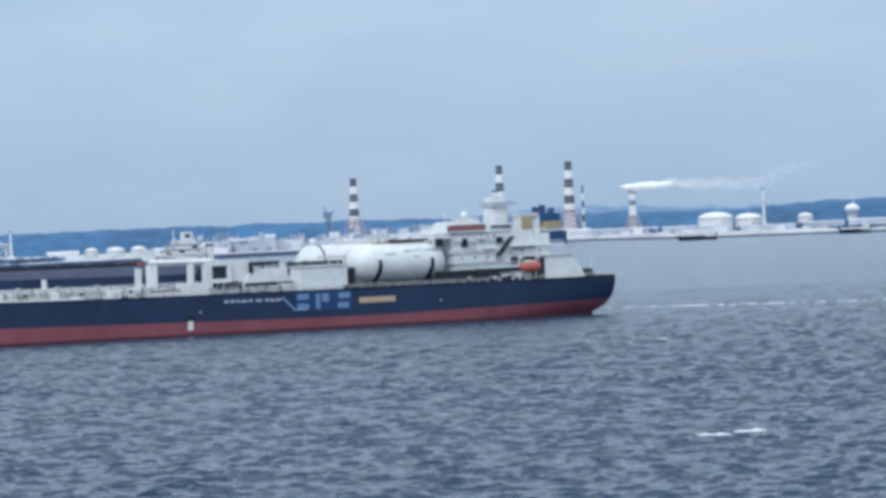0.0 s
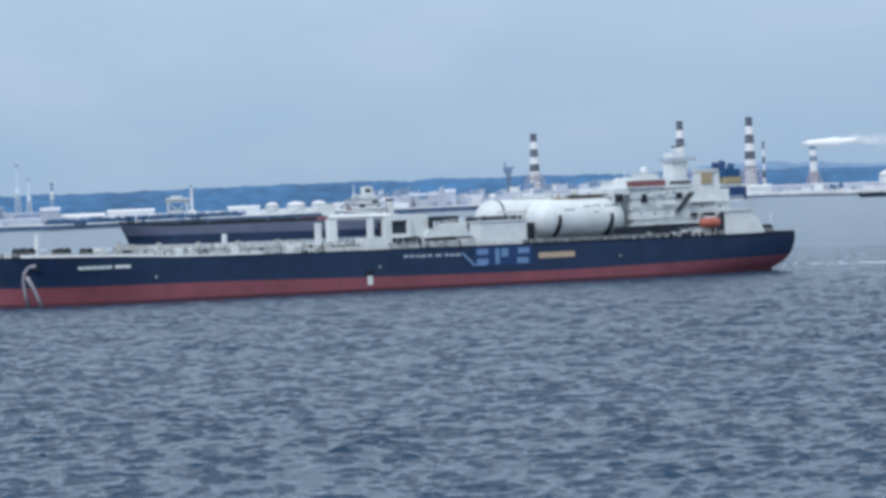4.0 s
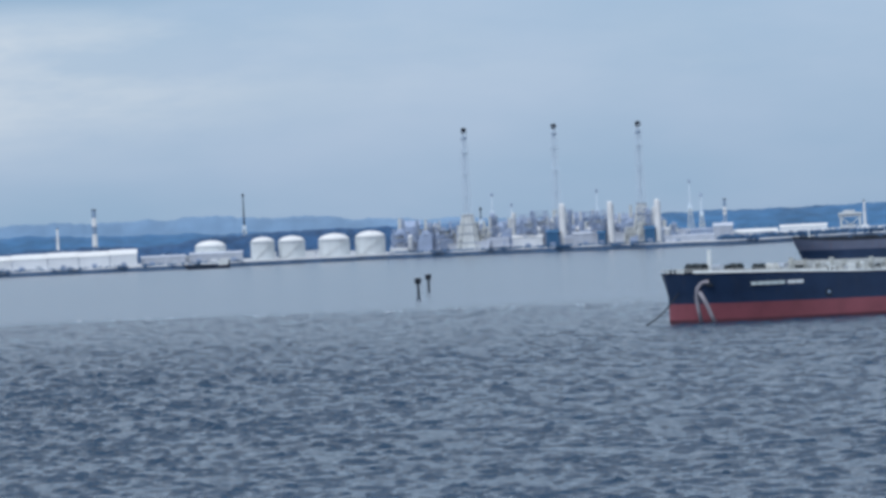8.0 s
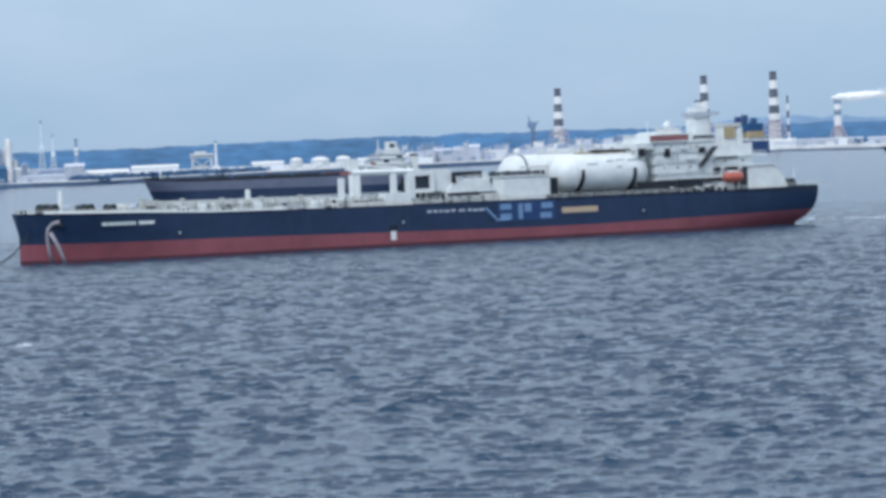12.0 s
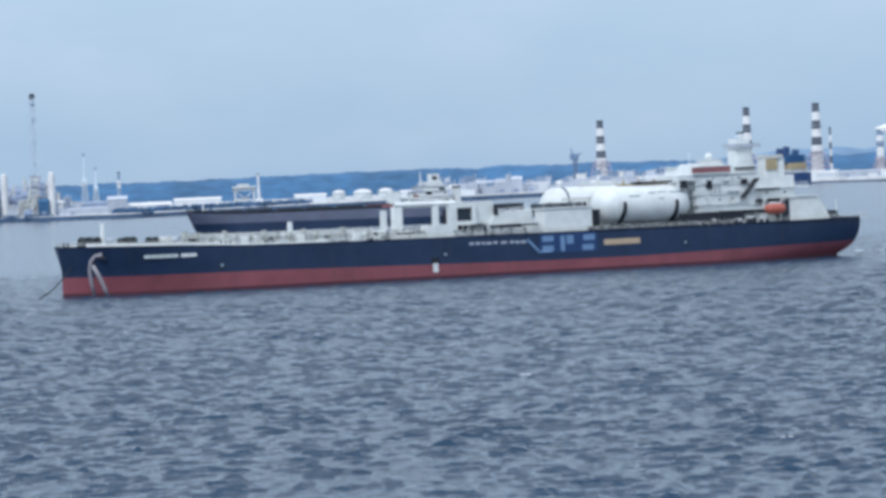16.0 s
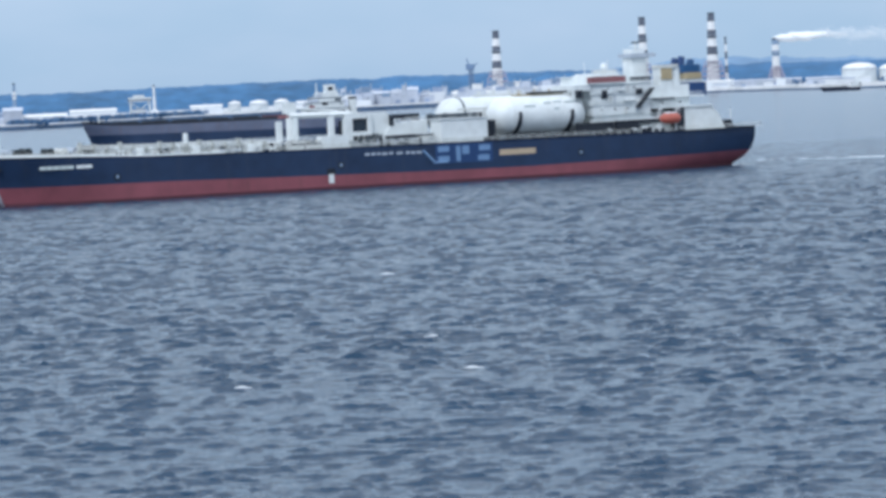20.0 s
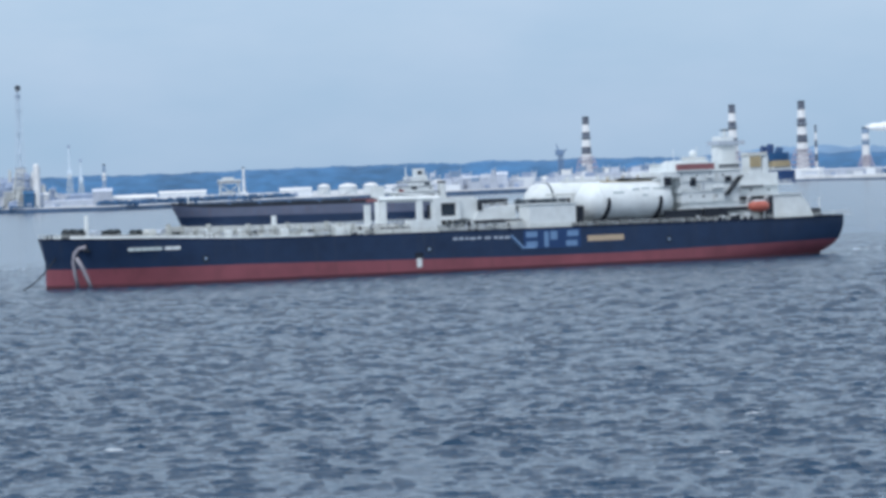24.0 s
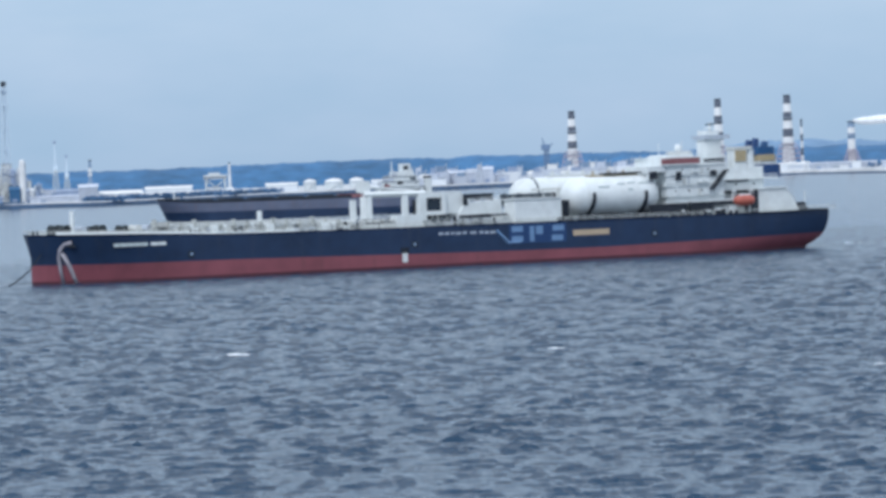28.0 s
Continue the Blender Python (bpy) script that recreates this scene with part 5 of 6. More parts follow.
make_chimney(1.925, 4600, 0.394, 11.6, 9, "tall dark-banded white chimney behind the tank farm")
make_chimney(3.580, 4600, 0.470, 11.8, 9, "tall dark-banded white chimney behind the anchored tanker")
make_chimney(4.362, 4600, 0.485, 12.6, 9, "tall dark-banded white chimney by the power station")
make_chimney(5.074, 4600, 0.160, 7.4, 8, "shorter striped chimney trailing white steam", taper=0.85, hazed=True)
make_chimney(4.515, 4640, 0.205, 3.4, 7, "thin striped stack beside the power station")
make_chimney(-16.232, 4540, 0.613, 8.2, 8, "tall dark-banded white chimney on the far shore")
make_chimney(-10.657, 4400, 0.263, 5.2, 7, "banded stack rising behind long white sheds", taper=0.7, hazed=True)
make_chimney(-3.533, 4300, 0.050, 4.6, 5, "short white and dark stack behind sheds", hazed=True)
make_chimney(-1.962, 4200, -0.040, 3.0, 3, "thin stack beside a red and white tower building", red=False)
make_chimney(-11.076, 4450, 0.073, 3.4, 3, "plain pale stack behind long white sheds", red=False)
make_chimney(6.551, 4350, 0.086, 3.0, 4, "thin white stack behind white domed tanks", red=False)


def make_flare(az, r, el, label, base=6.5, waist=2.3, head=2.3, skin=None, group="flare towers", skirt=None, core=None):
    skin = skin or PALESTEEL
    h = top(el, r) - 3
    T = thing("flare_tower", facing(az, r, 3.0), label, "flare tower", group)
    part("lower_lattice", lattice(B(), base, waist * 1.6, 0, h * 0.3, 6, 0.5), PIPE, T)
    part("upper_lattice", lattice(B(), waist * 1.6, waist, h * 0.3, h - 3, 18, 0.24), skin, T)
    part("riser", rod(B(), (0, 0, 0), (0, 0, h - 2), 1.5 if core else 0.7, 1.3 if core else 0.55, n=8), core or skin, T)
    part("upper_gallery", rod(B(), (0, 0, h - 9.5), (0, 0, h - 7.8), waist * 0.85, n=10), HAZED, T)
    if skirt:
        hs = top(skirt[1], r) - 3
        part("clad_foot", rod(B(), (0, 0, 0), (0, 0, hs), skirt[0], skirt[0] * 0.45, n=6), CLAD, T, "pale clad foot of the tower")
        for k in (0.25, 0.5, 0.75, 1.0):
            part("foot_gallery", rod(B(), (0, 0, hs * k - 0.4), (0, 0, hs * k + 0.4), skirt[0] * (1.06 - 0.55 * k), n=6), STEEL, T)
    bm = lathe(B(), [(0.8, h - 4.6), (head, h - 3.6), (head, h - 1.2), (head * 0.6, h - 0.2), (0.5, h)], 12)
    part("flare_tip", bm, DARK, T)
    for k in (0.45, 0.62, 0.8):
        part("platform", box(B(), -waist * 1.4, waist * 1.4, -waist * 1.4, waist * 1.4, h * k, h * k + 0.4), PALESTEEL, T)


make_flare(-6.440, 4072, 0.995, "slender lattice flare tower with dark tip in the refinery", base=9, skirt=(11, 0.005))
make_flare(-5.422, 4120, 0.995, "slender lattice flare tower with dark tip beside white columns")
make_flare(-4.470, 3985, 0.980, "slender lattice flare tower with dark tip near the white column row", base=8, skirt=(9, 0.05))
make_flare(-14.311, 4600, 0.825, "tall pale lattice tower with dark top on the far shore", base=6.0, waist=2.2, head=2.2, skin=STEEL, skirt=(2.6, 0.0), core=LAVENDER)


def make_mast(az, r, el, label, low=0.45, tip=None):
    tip = tip or PALESTEEL
    h = top(el, r) - 3
    T = thing("lattice_mast", facing(az, r, 3.0), label, "mast", "lattice masts")
    part("leg_frame", lattice(B(), 3.4, 1.3, 0, h * 0.5, 6, 0.35), PIPE, T)
    part("platform", box(B(), -1.8, 1.8, -1.8, 1.8, h * low, h * low + 4.0, 0.4), PALESTEEL, T)
    part("lamp_head", lathe(B(), [(0.3, h - 3), (1.1, h - 2.4), (1.1, h - 1), (0.3, h)], 8), DARK if tip is DARK else PLANT, T)
    part("spire", rod(B(), (0, 0, h * 0.45), (0, 0, h), 0.9, 0.3, n=8), tip, T)


make_mast(-8.967, 4400, 0.369, "dark-topped mast with white cabin behind domed tanks", tip=DARK)
make_mast(-3.921, 4250, 0.291, "pale thin mast at the edge of the refinery", 0.5)
make_mast(-3.795, 4250, 0.131, "short thin dark mast at the edge of the refinery", 0.5)
make_mast(-4.972, 4300, 0.232, "thin pale mast among refinery plant", 0.55)
make_mast(-6.155, 4300, 0.243, "thin mast with cabin among refinery plant", 0.6)
make_mast(-6.29, 4300, 0.09, "stub mast with a dark bulb head among refinery plant", 0.6, tip=DARK)
make_mast(-5.937, 4300, 0.118, "stub mast among refinery plant", 0.6)


def make_pylon(az, r, el):
    h = top(el, r) - 3
    T = thing("pylon", facing(az, r, 3.0), "thin faint pylon on the wooded ridge", "pylon", "ridge pylons")
    part("mast_frame", lattice(B(), 1.4, 0.4, 0, h, 9, 0.1), PALESTEEL, T)
    for k in (0.82, 0.92):
        part("cross_arm", box(B(), -2.4 + k, 2.4 - k, -0.2, 0.2, h * k, h * k + 0.35), PALESTEEL, T)


for az, el in ((-17.202, 0.14), (-16.396, 0.15), (-15.531, 0.105)):
    make_pylon(az, 4770, el)


def make_column(az, r, el, w):
    h = top(el, r) - 2.6
    T = thing("white_column", facing(az, r, 2.6), "tall plain white process column on the quay", "column", "white columns in a row")
    part("shell", lathe(B(), [(w * 0.55, 0), (w / 2, 2), (w * 0.44, h - 2), (w * 0.3, h)], 20), STACKW, T, smooth=True)
    part("ladder", box(B(), w * 0.45, w * 0.62, -0.4, 0.4, 1, h - 2), STEEL, T)
    part("skirt", rod(B(), (0, 0, -0.2), (0, 0, 2.2), w * 0.75, n=16), SHEDW, T)


for az in (-5.371, -4.828, -4.297):
    make_column(az, shore(az) + 25, 0.09, 5.0)


def make_jib_crane(az, r, el):
    h = top(el, r) - 3
    T = thing("harbour_crane", facing(az, r, 3.0), "tall dark harbour crane with raised jib", "crane")
    part("tower", lattice(B(), 2.6, 1.8, 0, h * 0.72, 7, 0.7), DIMSTEEL, T)
    part("machine_house", box(B(), -4.5, 3.0, -2.5, 2.5, h * 0.72, h * 0.72 + 5, 0.4), DIMSTEEL, T)
    part("jib", rod(B(), (-1, 0, h * 0.74), (-3.5, 0, h), 0.9, 0.5, n=6), DIMSTEEL, T)
    part("back_stay", rod(B(), (1, 0, h * 0.74), (5.5, 0, h * 0.88), 0.7, 0.5, n=6), DIMSTEEL, T)


make_jib_crane(1.63, 4450, 0.105)

# ------------------------------------------------------------------ tanks and buildings


def make_tank(az0, az1, el, r, label, dome=0.28):
    w = math.radians(az1 - az0) * r / 2
    h = top(el, r) - 3.0
    T = thing("storage_tank", facing((az0 + az1) / 2, r + w, 3.0), label, "storage tank", "white domed tanks")
    cap = min(h * dome, w * 0.42)
    wall = h - cap
    part("shell", lathe(B(), [(w, -0.3), (w, wall * 0.5), (w, wall), (w * 0.985, wall)], 36), TANKWALL, T)
    prof = [(w * 0.99 * math.cos(math.pi / 2 * k / 7) + 0.02, wall + cap * math.sin(math.pi / 2 * k / 7)) for k in range(8)]
    part("dome_roof", lathe(B(), prof, 36), TANKW, T, smooth=True)
    part("wind_girder", lathe(B(), [(w + 0.02, wall - 0.6), (w + 0.5, wall - 0.5), (w + 0.5, wall - 0.2), (w + 0.02, wall - 0.1)], 36), STEEL, T)
    bm = B()
    for k in range(18):
        a = -2.4 + k * 0.09
        box(bm, (w + 0.5) * math.cos(a) - 0.5, (w + 0.5) * math.cos(a) + 0.5, (w + 0.5) * math.sin(a) - 0.5, (w + 0.5) * math.sin(a) + 0.5, k * wall / 18, k * wall / 18 + 0.25)
    path = [Vector(((w + 0.5) * math.cos(-2.4 + k * 0.09), (w + 0.5) * math.sin(-2.4 + k * 0.09), k * wall / 18)) for k in range(19)]
    part("spiral_stair", tube(bm, path, [0.2] * 19, 5), TANKW, T)
    part("roof_vent", rod(B(), (0, 0, h - 0.5), (0, 0, h + 0.8), 0.5, n=8), STEEL, T)


for a0, a1, el, back, lab in (
        (-8.906, -8.636, -0.131, 10, "white domed storage tank beside the sea wall"), (-8.593, -8.291, -0.133, 10, "white domed storage tank beside the sea wall"),
        (-8.139, -7.786, -0.128, 14, "large white domed storage tank by the refinery"), (-7.722, -7.382, -0.118, 14, "large white domed storage tank by the refinery"),
        (-9.535, -9.185, -0.143, 160, "white dome standing behind a low warehouse"), (5.805, 6.203, -0.150, 120, "white domed tank on the far shore"),
        (6.22, 6.533, -0.178, 140, "lower white domed tank on the far shore"), (-13.47, -13.215, -0.058, 30, "tall white domed tank on the far shore"), (-13.205, -12.885, -0.048, 30, "tall white domed tank on the far shore"),
        (-14.03, -13.86, -0.17, 20, "low white domed tank on the far shore"), (-13.85, -13.65, -0.165, 20, "low white domed tank on the far shore"), (-15.16, -14.79, -0.205, 12, "cream domed store on the far shore"), (-1.13, -0.985, -0.258, 60, "small white tank seen over the ships"),
        (-0.893, -0.681, -0.258, 60, "small white tank seen over the ships"), (-0.612, -0.445, -0.258, 60, "small white tank seen over the ships"),
        (6.93, 7.10, -0.20, 200, "small white tank on the far shore"), (-17.75, -17.55, -0.25, 40, "small white tank on the far shore"),
        (-17.40, -17.28, -0.24, 40, "small white tank on the far shore")):
    make_tank(a0, a1, el, shore((a0 + a1) / 2) + back, lab)


def make_shed(az0, az1, el, r, label, depth=30.0, roof="arch", material=None, group="long sheds"):
    w = math.radians(az1 - az0) * r
    h = max(top(el, r) - 3.0, 2.5)
    T = thing("warehouse", facing((az0 + az1) / 2, r, 3.0), label, "warehouse", group)
    eave = h * (0.72 if roof == "arch" else 0.82)
    part("body", box(B(), -w / 2, w / 2, 0, depth, -0.3, eave), material or SHEDW, T)
    n = 9
    bm = B()
    rows = []
    for k in range(n):
        q = k / (n - 1)
        y = -0.6 + (depth + 1.2) * q
        z = eave + (h - eave) * (math.sin(math.pi * q) if roof == "arch" else 1 - abs(2 * q - 1))
        rows.append([bm.verts.new((x, y, z)) for x in (-w / 2 - 0.4, w / 2 + 0.4)])
    for a, b in zip(rows, rows[1:]):
        bm.faces.new((a[0], a[1], b[1], b[0]))
    part("roof", bm, material or TANKW, T)
    m = max(1, int(w / 14))
    for i in range(m):
        x = -w / 2 + w * (i + 0.5) / m
        part("door", box(B(), x - 2.0, x + 2.0, -0.15, 0.02, -0.2, min(4.5, eave * 0.6)), STEEL if i % 2 else PLANT, T)
    for i in range(max(1, int(w / 20))):
        x = -w / 2 + w * (i + 0.5) / max(1, int(w / 20))
        part("roof_vent", rod(B(), (x, depth * 0.5, h - 0.3), (x, depth * 0.5, h + 0.9), 0.7, n=8), STEEL, T)


# the long row of white sheds
edges = [-12.86, -12.45, -12.02, -11.6, -11.2, -10.85, -10.5, -10.19]
for i, (a0, a1) in enumerate(zip(edges, edges[1:])):
    make_shed(a0 + 0.003, a1 - 0.003, (-0.215, -0.228, -0.212, -0.205, -0.20, -0.205, -0.198)[i], shore((a0 + a1) / 2) + 20,
              "long white arched-roof shed behind the sea wall", 34)
# low sheds and halls: edges, height, distance behind the sea wall
WEST_SHEDS = (
    (-17.02, -16.72, -0.262, 30, "low white building on the far shore", "gable"),
    (-16.7, -16.4, -0.27, 30, "low white building on the far shore", "arch"),
    (-16.2, -15.65, -0.285, 30, "low pale building on the far shore", "gable"),
    (-14.8, -14.04, -0.262, 25, "long low white shed on the far shore", "gable"),
    (-18.4, -17.85, -0.28, 30, "low white building on the far shore", "gable"),
    (-13.63, -13.475, -0.1, 26, "narrow white building beside domed tanks", "gable"),
    (-16.52, -16.44, -0.1, 60, "narrow white plant tower on the far shore", "gable"),
)
MIDDLE_SHEDS = (
    (-10.15, -9.65, -0.285, 60, "low pale warehouse behind the sea wall", "gable"),
    (-9.6, -9, -0.272, 60, "low pale warehouse below a white dome", "gable"),
    (-7.33, -7.13, -0.33, 20, "low white shed by the tanks", "gable"),
    (-3.44, -2.95, -0.3, 40, "low white shed on the quay", "arch"),
    (-2.92, -2.39, -0.272, 90, "long pale shed with flat roof", "gable"),
    (-4.22, -3.62, -0.33, 40, "low blue-grey shed beside white column", "gable"),
    (-3.67, -3.45, -0.215, 30, "grey plant block beside a banded stack", "gable"),
    (-1.558, -1.2, -0.284, 60, "pale shed seen over the ships", "gable"),
    (-5.94, -5.6, -0.25, 15, "white box-shaped building in the refinery", "gable"),
    (-6.9, -6.65, -0.37, 12, "low blue-grey building in the refinery", "gable"),
    (-6.18, -5.95, -0.35, 10, "low blue-grey building in the refinery", "gable"),
    (-5.26, -4.98, -0.24, 10, "pale blue-grey building between white columns", "gable"),
)
EAST_SHEDS = (
    (-0.36, -0.1, -0.29, 60, "white plant building seen over the ships", "gable"),
    (0.22, 0.45, -0.262, 40, "low white plant building seen over the ships", "arch"),
    (0.48, 0.7, -0.222, 40, "white plant building seen over the ships", "gable"),
    (0.72, 0.86, -0.208, 60, "white plant building seen over the ships", "arch"),
    (0.88, 1.02, -0.188, 60, "tall white plant tower seen over the ships", "gable"),
    (1.04, 1.2, -0.27, 60, "pale plant building seen over the ships", "gable"),
    (1.25, 2.1, -0.27, 90, "pale power station hall", "gable"),
    (2.2, 3.3, -0.26, 90, "pale power station hall", "gable"),
    (4, 4.55, -0.275, 60, "low pale hall at the foot of a striped chimney", "gable"),
    (4.6, 5.35, -0.285, 90, "long low pale building on the far shore", "gable"),
    (5.4, 5.85, -0.29, 120, "long low pale building on the far shore", "gable"),
    (6.3, 6.9, -0.31, 70, "long low pale building on the far shore", "gable"),
    (7, 7.45, -0.3, 90, "long low pale building on the far shore", "gable"),
    (7.5, 8.6, -0.29, 70, "long low pale building on the far shore", "gable"),
)
# LAVENDER puts the distance haze into the colour of these walls
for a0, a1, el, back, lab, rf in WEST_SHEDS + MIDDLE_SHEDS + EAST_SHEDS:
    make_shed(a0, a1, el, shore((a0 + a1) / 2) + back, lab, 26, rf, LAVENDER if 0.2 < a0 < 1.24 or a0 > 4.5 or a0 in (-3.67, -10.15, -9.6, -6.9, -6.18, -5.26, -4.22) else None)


def make_hill_house(az0, az1, el0, el1, r):
    """A house whose foot is dug into the slope."""
    w = math.radians(az1 - az0) * r
    z0, z1 = top(el0, r), top(el1, r)
    T = thing("hillside_house", facing((az0 + az1) / 2, r, z0 - 3), "white building among trees on the wooded hillside", "building", "hillside buildings")
    h = z1 - z0 + 3
    # walls and window band use the haze-tinted colours
    part("body", box(B(), -w / 2, w / 2, 0, 14, 0, h * 0.85), LAVENDER, T)
    part("roof", box(B(), -w / 2 - 0.5, w / 2 + 0.5, -0.5, 14.5, h * 0.85, h, 0.4), SHEDW, T)
    part("window_band", box(B(), -w * 0.4, w * 0.4, -0.12, 0.05, h * 0.55, h * 0.68), HAZED, T)


for a0, a1, e0, e1, r in ((-15.36, -15.28, -0.06, -0.035, 4846), (-15.27, -15.19, -0.05, -0.015, 4850), (-15.12, -14.98, -0.125, -0.09, 4832)):
    make_hill_house(a0, a1, e0, e1, r)


def make_tower_block(az0, az1, el, r, label, bands=True):
    w = math.radians(az1 - az0) * r
    h = top(el, r) - 3
    T = thing("tower_building", facing((az0 + az1) / 2, r, 3.0), label, "tower building")
    for x in (-w * 0.4, w * 0.4):
        for y in (2, 10):
            part("leg", box(B(), x - 0.8, x + 0.8, y - 0.8, y + 0.8, -0.3, h * 0.72), CLAD, T)
    part("brace", rod(rod(B(), (-w * 0.4, 2, 1), (w * 0.4, 2, h * 0.7), 0.4), (w * 0.4, 2, 1), (-w * 0.4, 2, h * 0.7), 0.4), CLAD, T)
    part("head_house", box(B(), -w / 2, w / 2, 0, 12, h * 0.72, h * 0.9, 0.2), CLAD, T)
    part("red_stripe", box(B(), -w / 2 - 0.05, w / 2 + 0.05, -0.1, 12.1, h * 0.76, h * 0.82), STACKR, T)
    part("roof_house", box(B(), -w * 0.3, w * 0.2, 2, 10, h * 0.9, h, 0.2), CLAD, T)


make_tower_block(-2.256, -1.99, -0.140, 4080, "red and white loading tower by the water")


def make_dome_tower(az0, az1, el0, el1, r):
    w = math.radians(az1 - az0) * r / 2
    z0, z1 = top(el0, r) - 3, top(el1, r) - 3
    T = thing("dome_tower", facing((az0 + az1) / 2, r, 3.0), "white dome-capped tower on the far shore, cap's shade put in as a dark ring", "tower")
    part("drum", rod(B(), (0, 0, -0.3), (0, 0, z0), w * 0.7, w * 0.62, n=20), CLAD, T)
    # shade under the cap, put in as a darker ring
    part("dark_band", rod(B(), (0, 0, z0), (0, 0, z0 + (z1 - z0) * 0.32), w * 0.85, w * 0.9, n=20), PLANT, T)
    part("cap", lathe(B(), [(w * 0.9, z0 + (z1 - z0) * 0.32), (w, z0 + (z1 - z0) * 0.5), (w * 0.8, z0 + (z1 - z0) * 0.8), (w * 0.3, z1), (0.1, z1 + 0.3)], 24), TANKW, T, smooth=True)
    part("mast", rod(B(), (w * 0.2, 0, z1), (w * 0.2, 0, z1 + 9), 0.3, 0.2, n=6), PALESTEEL, T)


make_dome_tower(7.461, 7.632, -0.23, -0.12, 4250)


def make_refinery():
    rng = random.Random(11)
    for i in range(176):
        az = -7.25 + 3.2 * (i + rng.random()) / 176
        r = shore(az) + rng.uniform(20, 150)
        peak = along([(-7.25, 0.0), (-7.0, 0.02), (-6.85, -0.06), (-6.5, -0.02), (-6.0, 0.03), (-5.5, 0.05), (-5.0, 0.05), (-4.5, 0.06), (-4.33, 0.0), (-4.2, -0.18), (-3.6, -0.22)], az)
        el = peak + 0.01 - (peak + 0.3) * rng.random() ** 1.6
        h = top(el, r) - 3
        w = rng.uniform(4, 13)
        T = thing("process_unit", facing(az, r, 3.0, rng.uniform(-20, 20)), "steel process unit in the refinery, tinted blue-grey for haze", "process unit", "refinery process units")
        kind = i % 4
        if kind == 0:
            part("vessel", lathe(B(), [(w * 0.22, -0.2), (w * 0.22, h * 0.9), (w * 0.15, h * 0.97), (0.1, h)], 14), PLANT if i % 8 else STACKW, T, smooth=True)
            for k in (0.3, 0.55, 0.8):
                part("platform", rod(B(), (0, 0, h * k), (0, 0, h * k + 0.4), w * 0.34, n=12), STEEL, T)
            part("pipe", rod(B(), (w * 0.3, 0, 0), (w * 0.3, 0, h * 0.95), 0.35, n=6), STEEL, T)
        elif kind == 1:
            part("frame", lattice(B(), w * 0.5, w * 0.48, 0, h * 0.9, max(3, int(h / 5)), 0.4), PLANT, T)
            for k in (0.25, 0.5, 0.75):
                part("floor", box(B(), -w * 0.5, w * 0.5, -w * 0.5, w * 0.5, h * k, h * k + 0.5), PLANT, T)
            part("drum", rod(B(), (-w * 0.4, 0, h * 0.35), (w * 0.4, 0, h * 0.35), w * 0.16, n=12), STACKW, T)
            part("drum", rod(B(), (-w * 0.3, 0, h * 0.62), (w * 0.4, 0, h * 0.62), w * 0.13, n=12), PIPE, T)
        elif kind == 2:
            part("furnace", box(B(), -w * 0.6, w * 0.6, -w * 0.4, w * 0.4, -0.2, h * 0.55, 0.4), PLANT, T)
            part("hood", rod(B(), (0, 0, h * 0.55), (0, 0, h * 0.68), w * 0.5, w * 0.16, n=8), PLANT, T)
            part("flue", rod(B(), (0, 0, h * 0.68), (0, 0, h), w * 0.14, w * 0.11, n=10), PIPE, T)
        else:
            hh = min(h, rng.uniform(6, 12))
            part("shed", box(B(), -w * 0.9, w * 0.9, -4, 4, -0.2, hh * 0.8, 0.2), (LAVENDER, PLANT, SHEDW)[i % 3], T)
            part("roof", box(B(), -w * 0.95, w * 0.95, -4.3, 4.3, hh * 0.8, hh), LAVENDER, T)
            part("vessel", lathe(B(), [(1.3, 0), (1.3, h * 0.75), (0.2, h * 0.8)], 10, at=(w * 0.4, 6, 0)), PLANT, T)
    # the big pale framework round the first flare
    for az, w, el in ((-6.62, 8, -0.20), (-6.50, 9, -0.10), (-6.36, 9, -0.08), (-6.24, 8, -0.14), (-4.62, 9, -0.22), (-4.45, 9, -0.17)):
        r = shore(az) + 30
        h = top(el, r) - 3
        T = thing("pipe_rack", facing(az, r, 3.0), "pale steel pipe rack tower in the refinery", "pipe rack", "pale pipe racks")
        part("frame", lattice(B(), w * 0.55, w * 0.32, 0, h, 6, 0.55), PIPE, T)
        for k in (0.2, 0.45, 0.7, 0.93):
            part("floor", box(B(), -w * 0.5, w * 0.5, -w * 0.4, w * 0.4, h * k, h * k + 0.6), PIPE, T)
        part("riser", rod(B(), (w * 0.1, 0, 0), (w * 0.1, 0, h * 0.95), 1.5, 1.2, n=10), STACKW, T)


make_refinery()
for a0, a1, el in ((-5.56, -5.42, -0.20), (-4.45, -4.33, -0.21), (-4.98, -4.89, -0.24)):
    make_shed(a0, a1, el, shore(a0) + 8, "dark blue cabinet building beside a white column", 10, "gable", HILL, "dark blue plant buildings")
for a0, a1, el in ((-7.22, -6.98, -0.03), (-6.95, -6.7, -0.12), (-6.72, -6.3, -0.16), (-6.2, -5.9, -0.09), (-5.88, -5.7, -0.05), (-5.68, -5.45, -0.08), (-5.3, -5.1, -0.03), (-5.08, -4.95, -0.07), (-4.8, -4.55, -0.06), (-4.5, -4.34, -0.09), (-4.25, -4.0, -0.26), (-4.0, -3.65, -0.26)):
    make_shed(a0, a1, el, shore((a0 + a1) / 2) + 170, "steel plant hall in the refinery, tinted blue-grey for haze", 20, "gable", PLANT, "refinery halls")


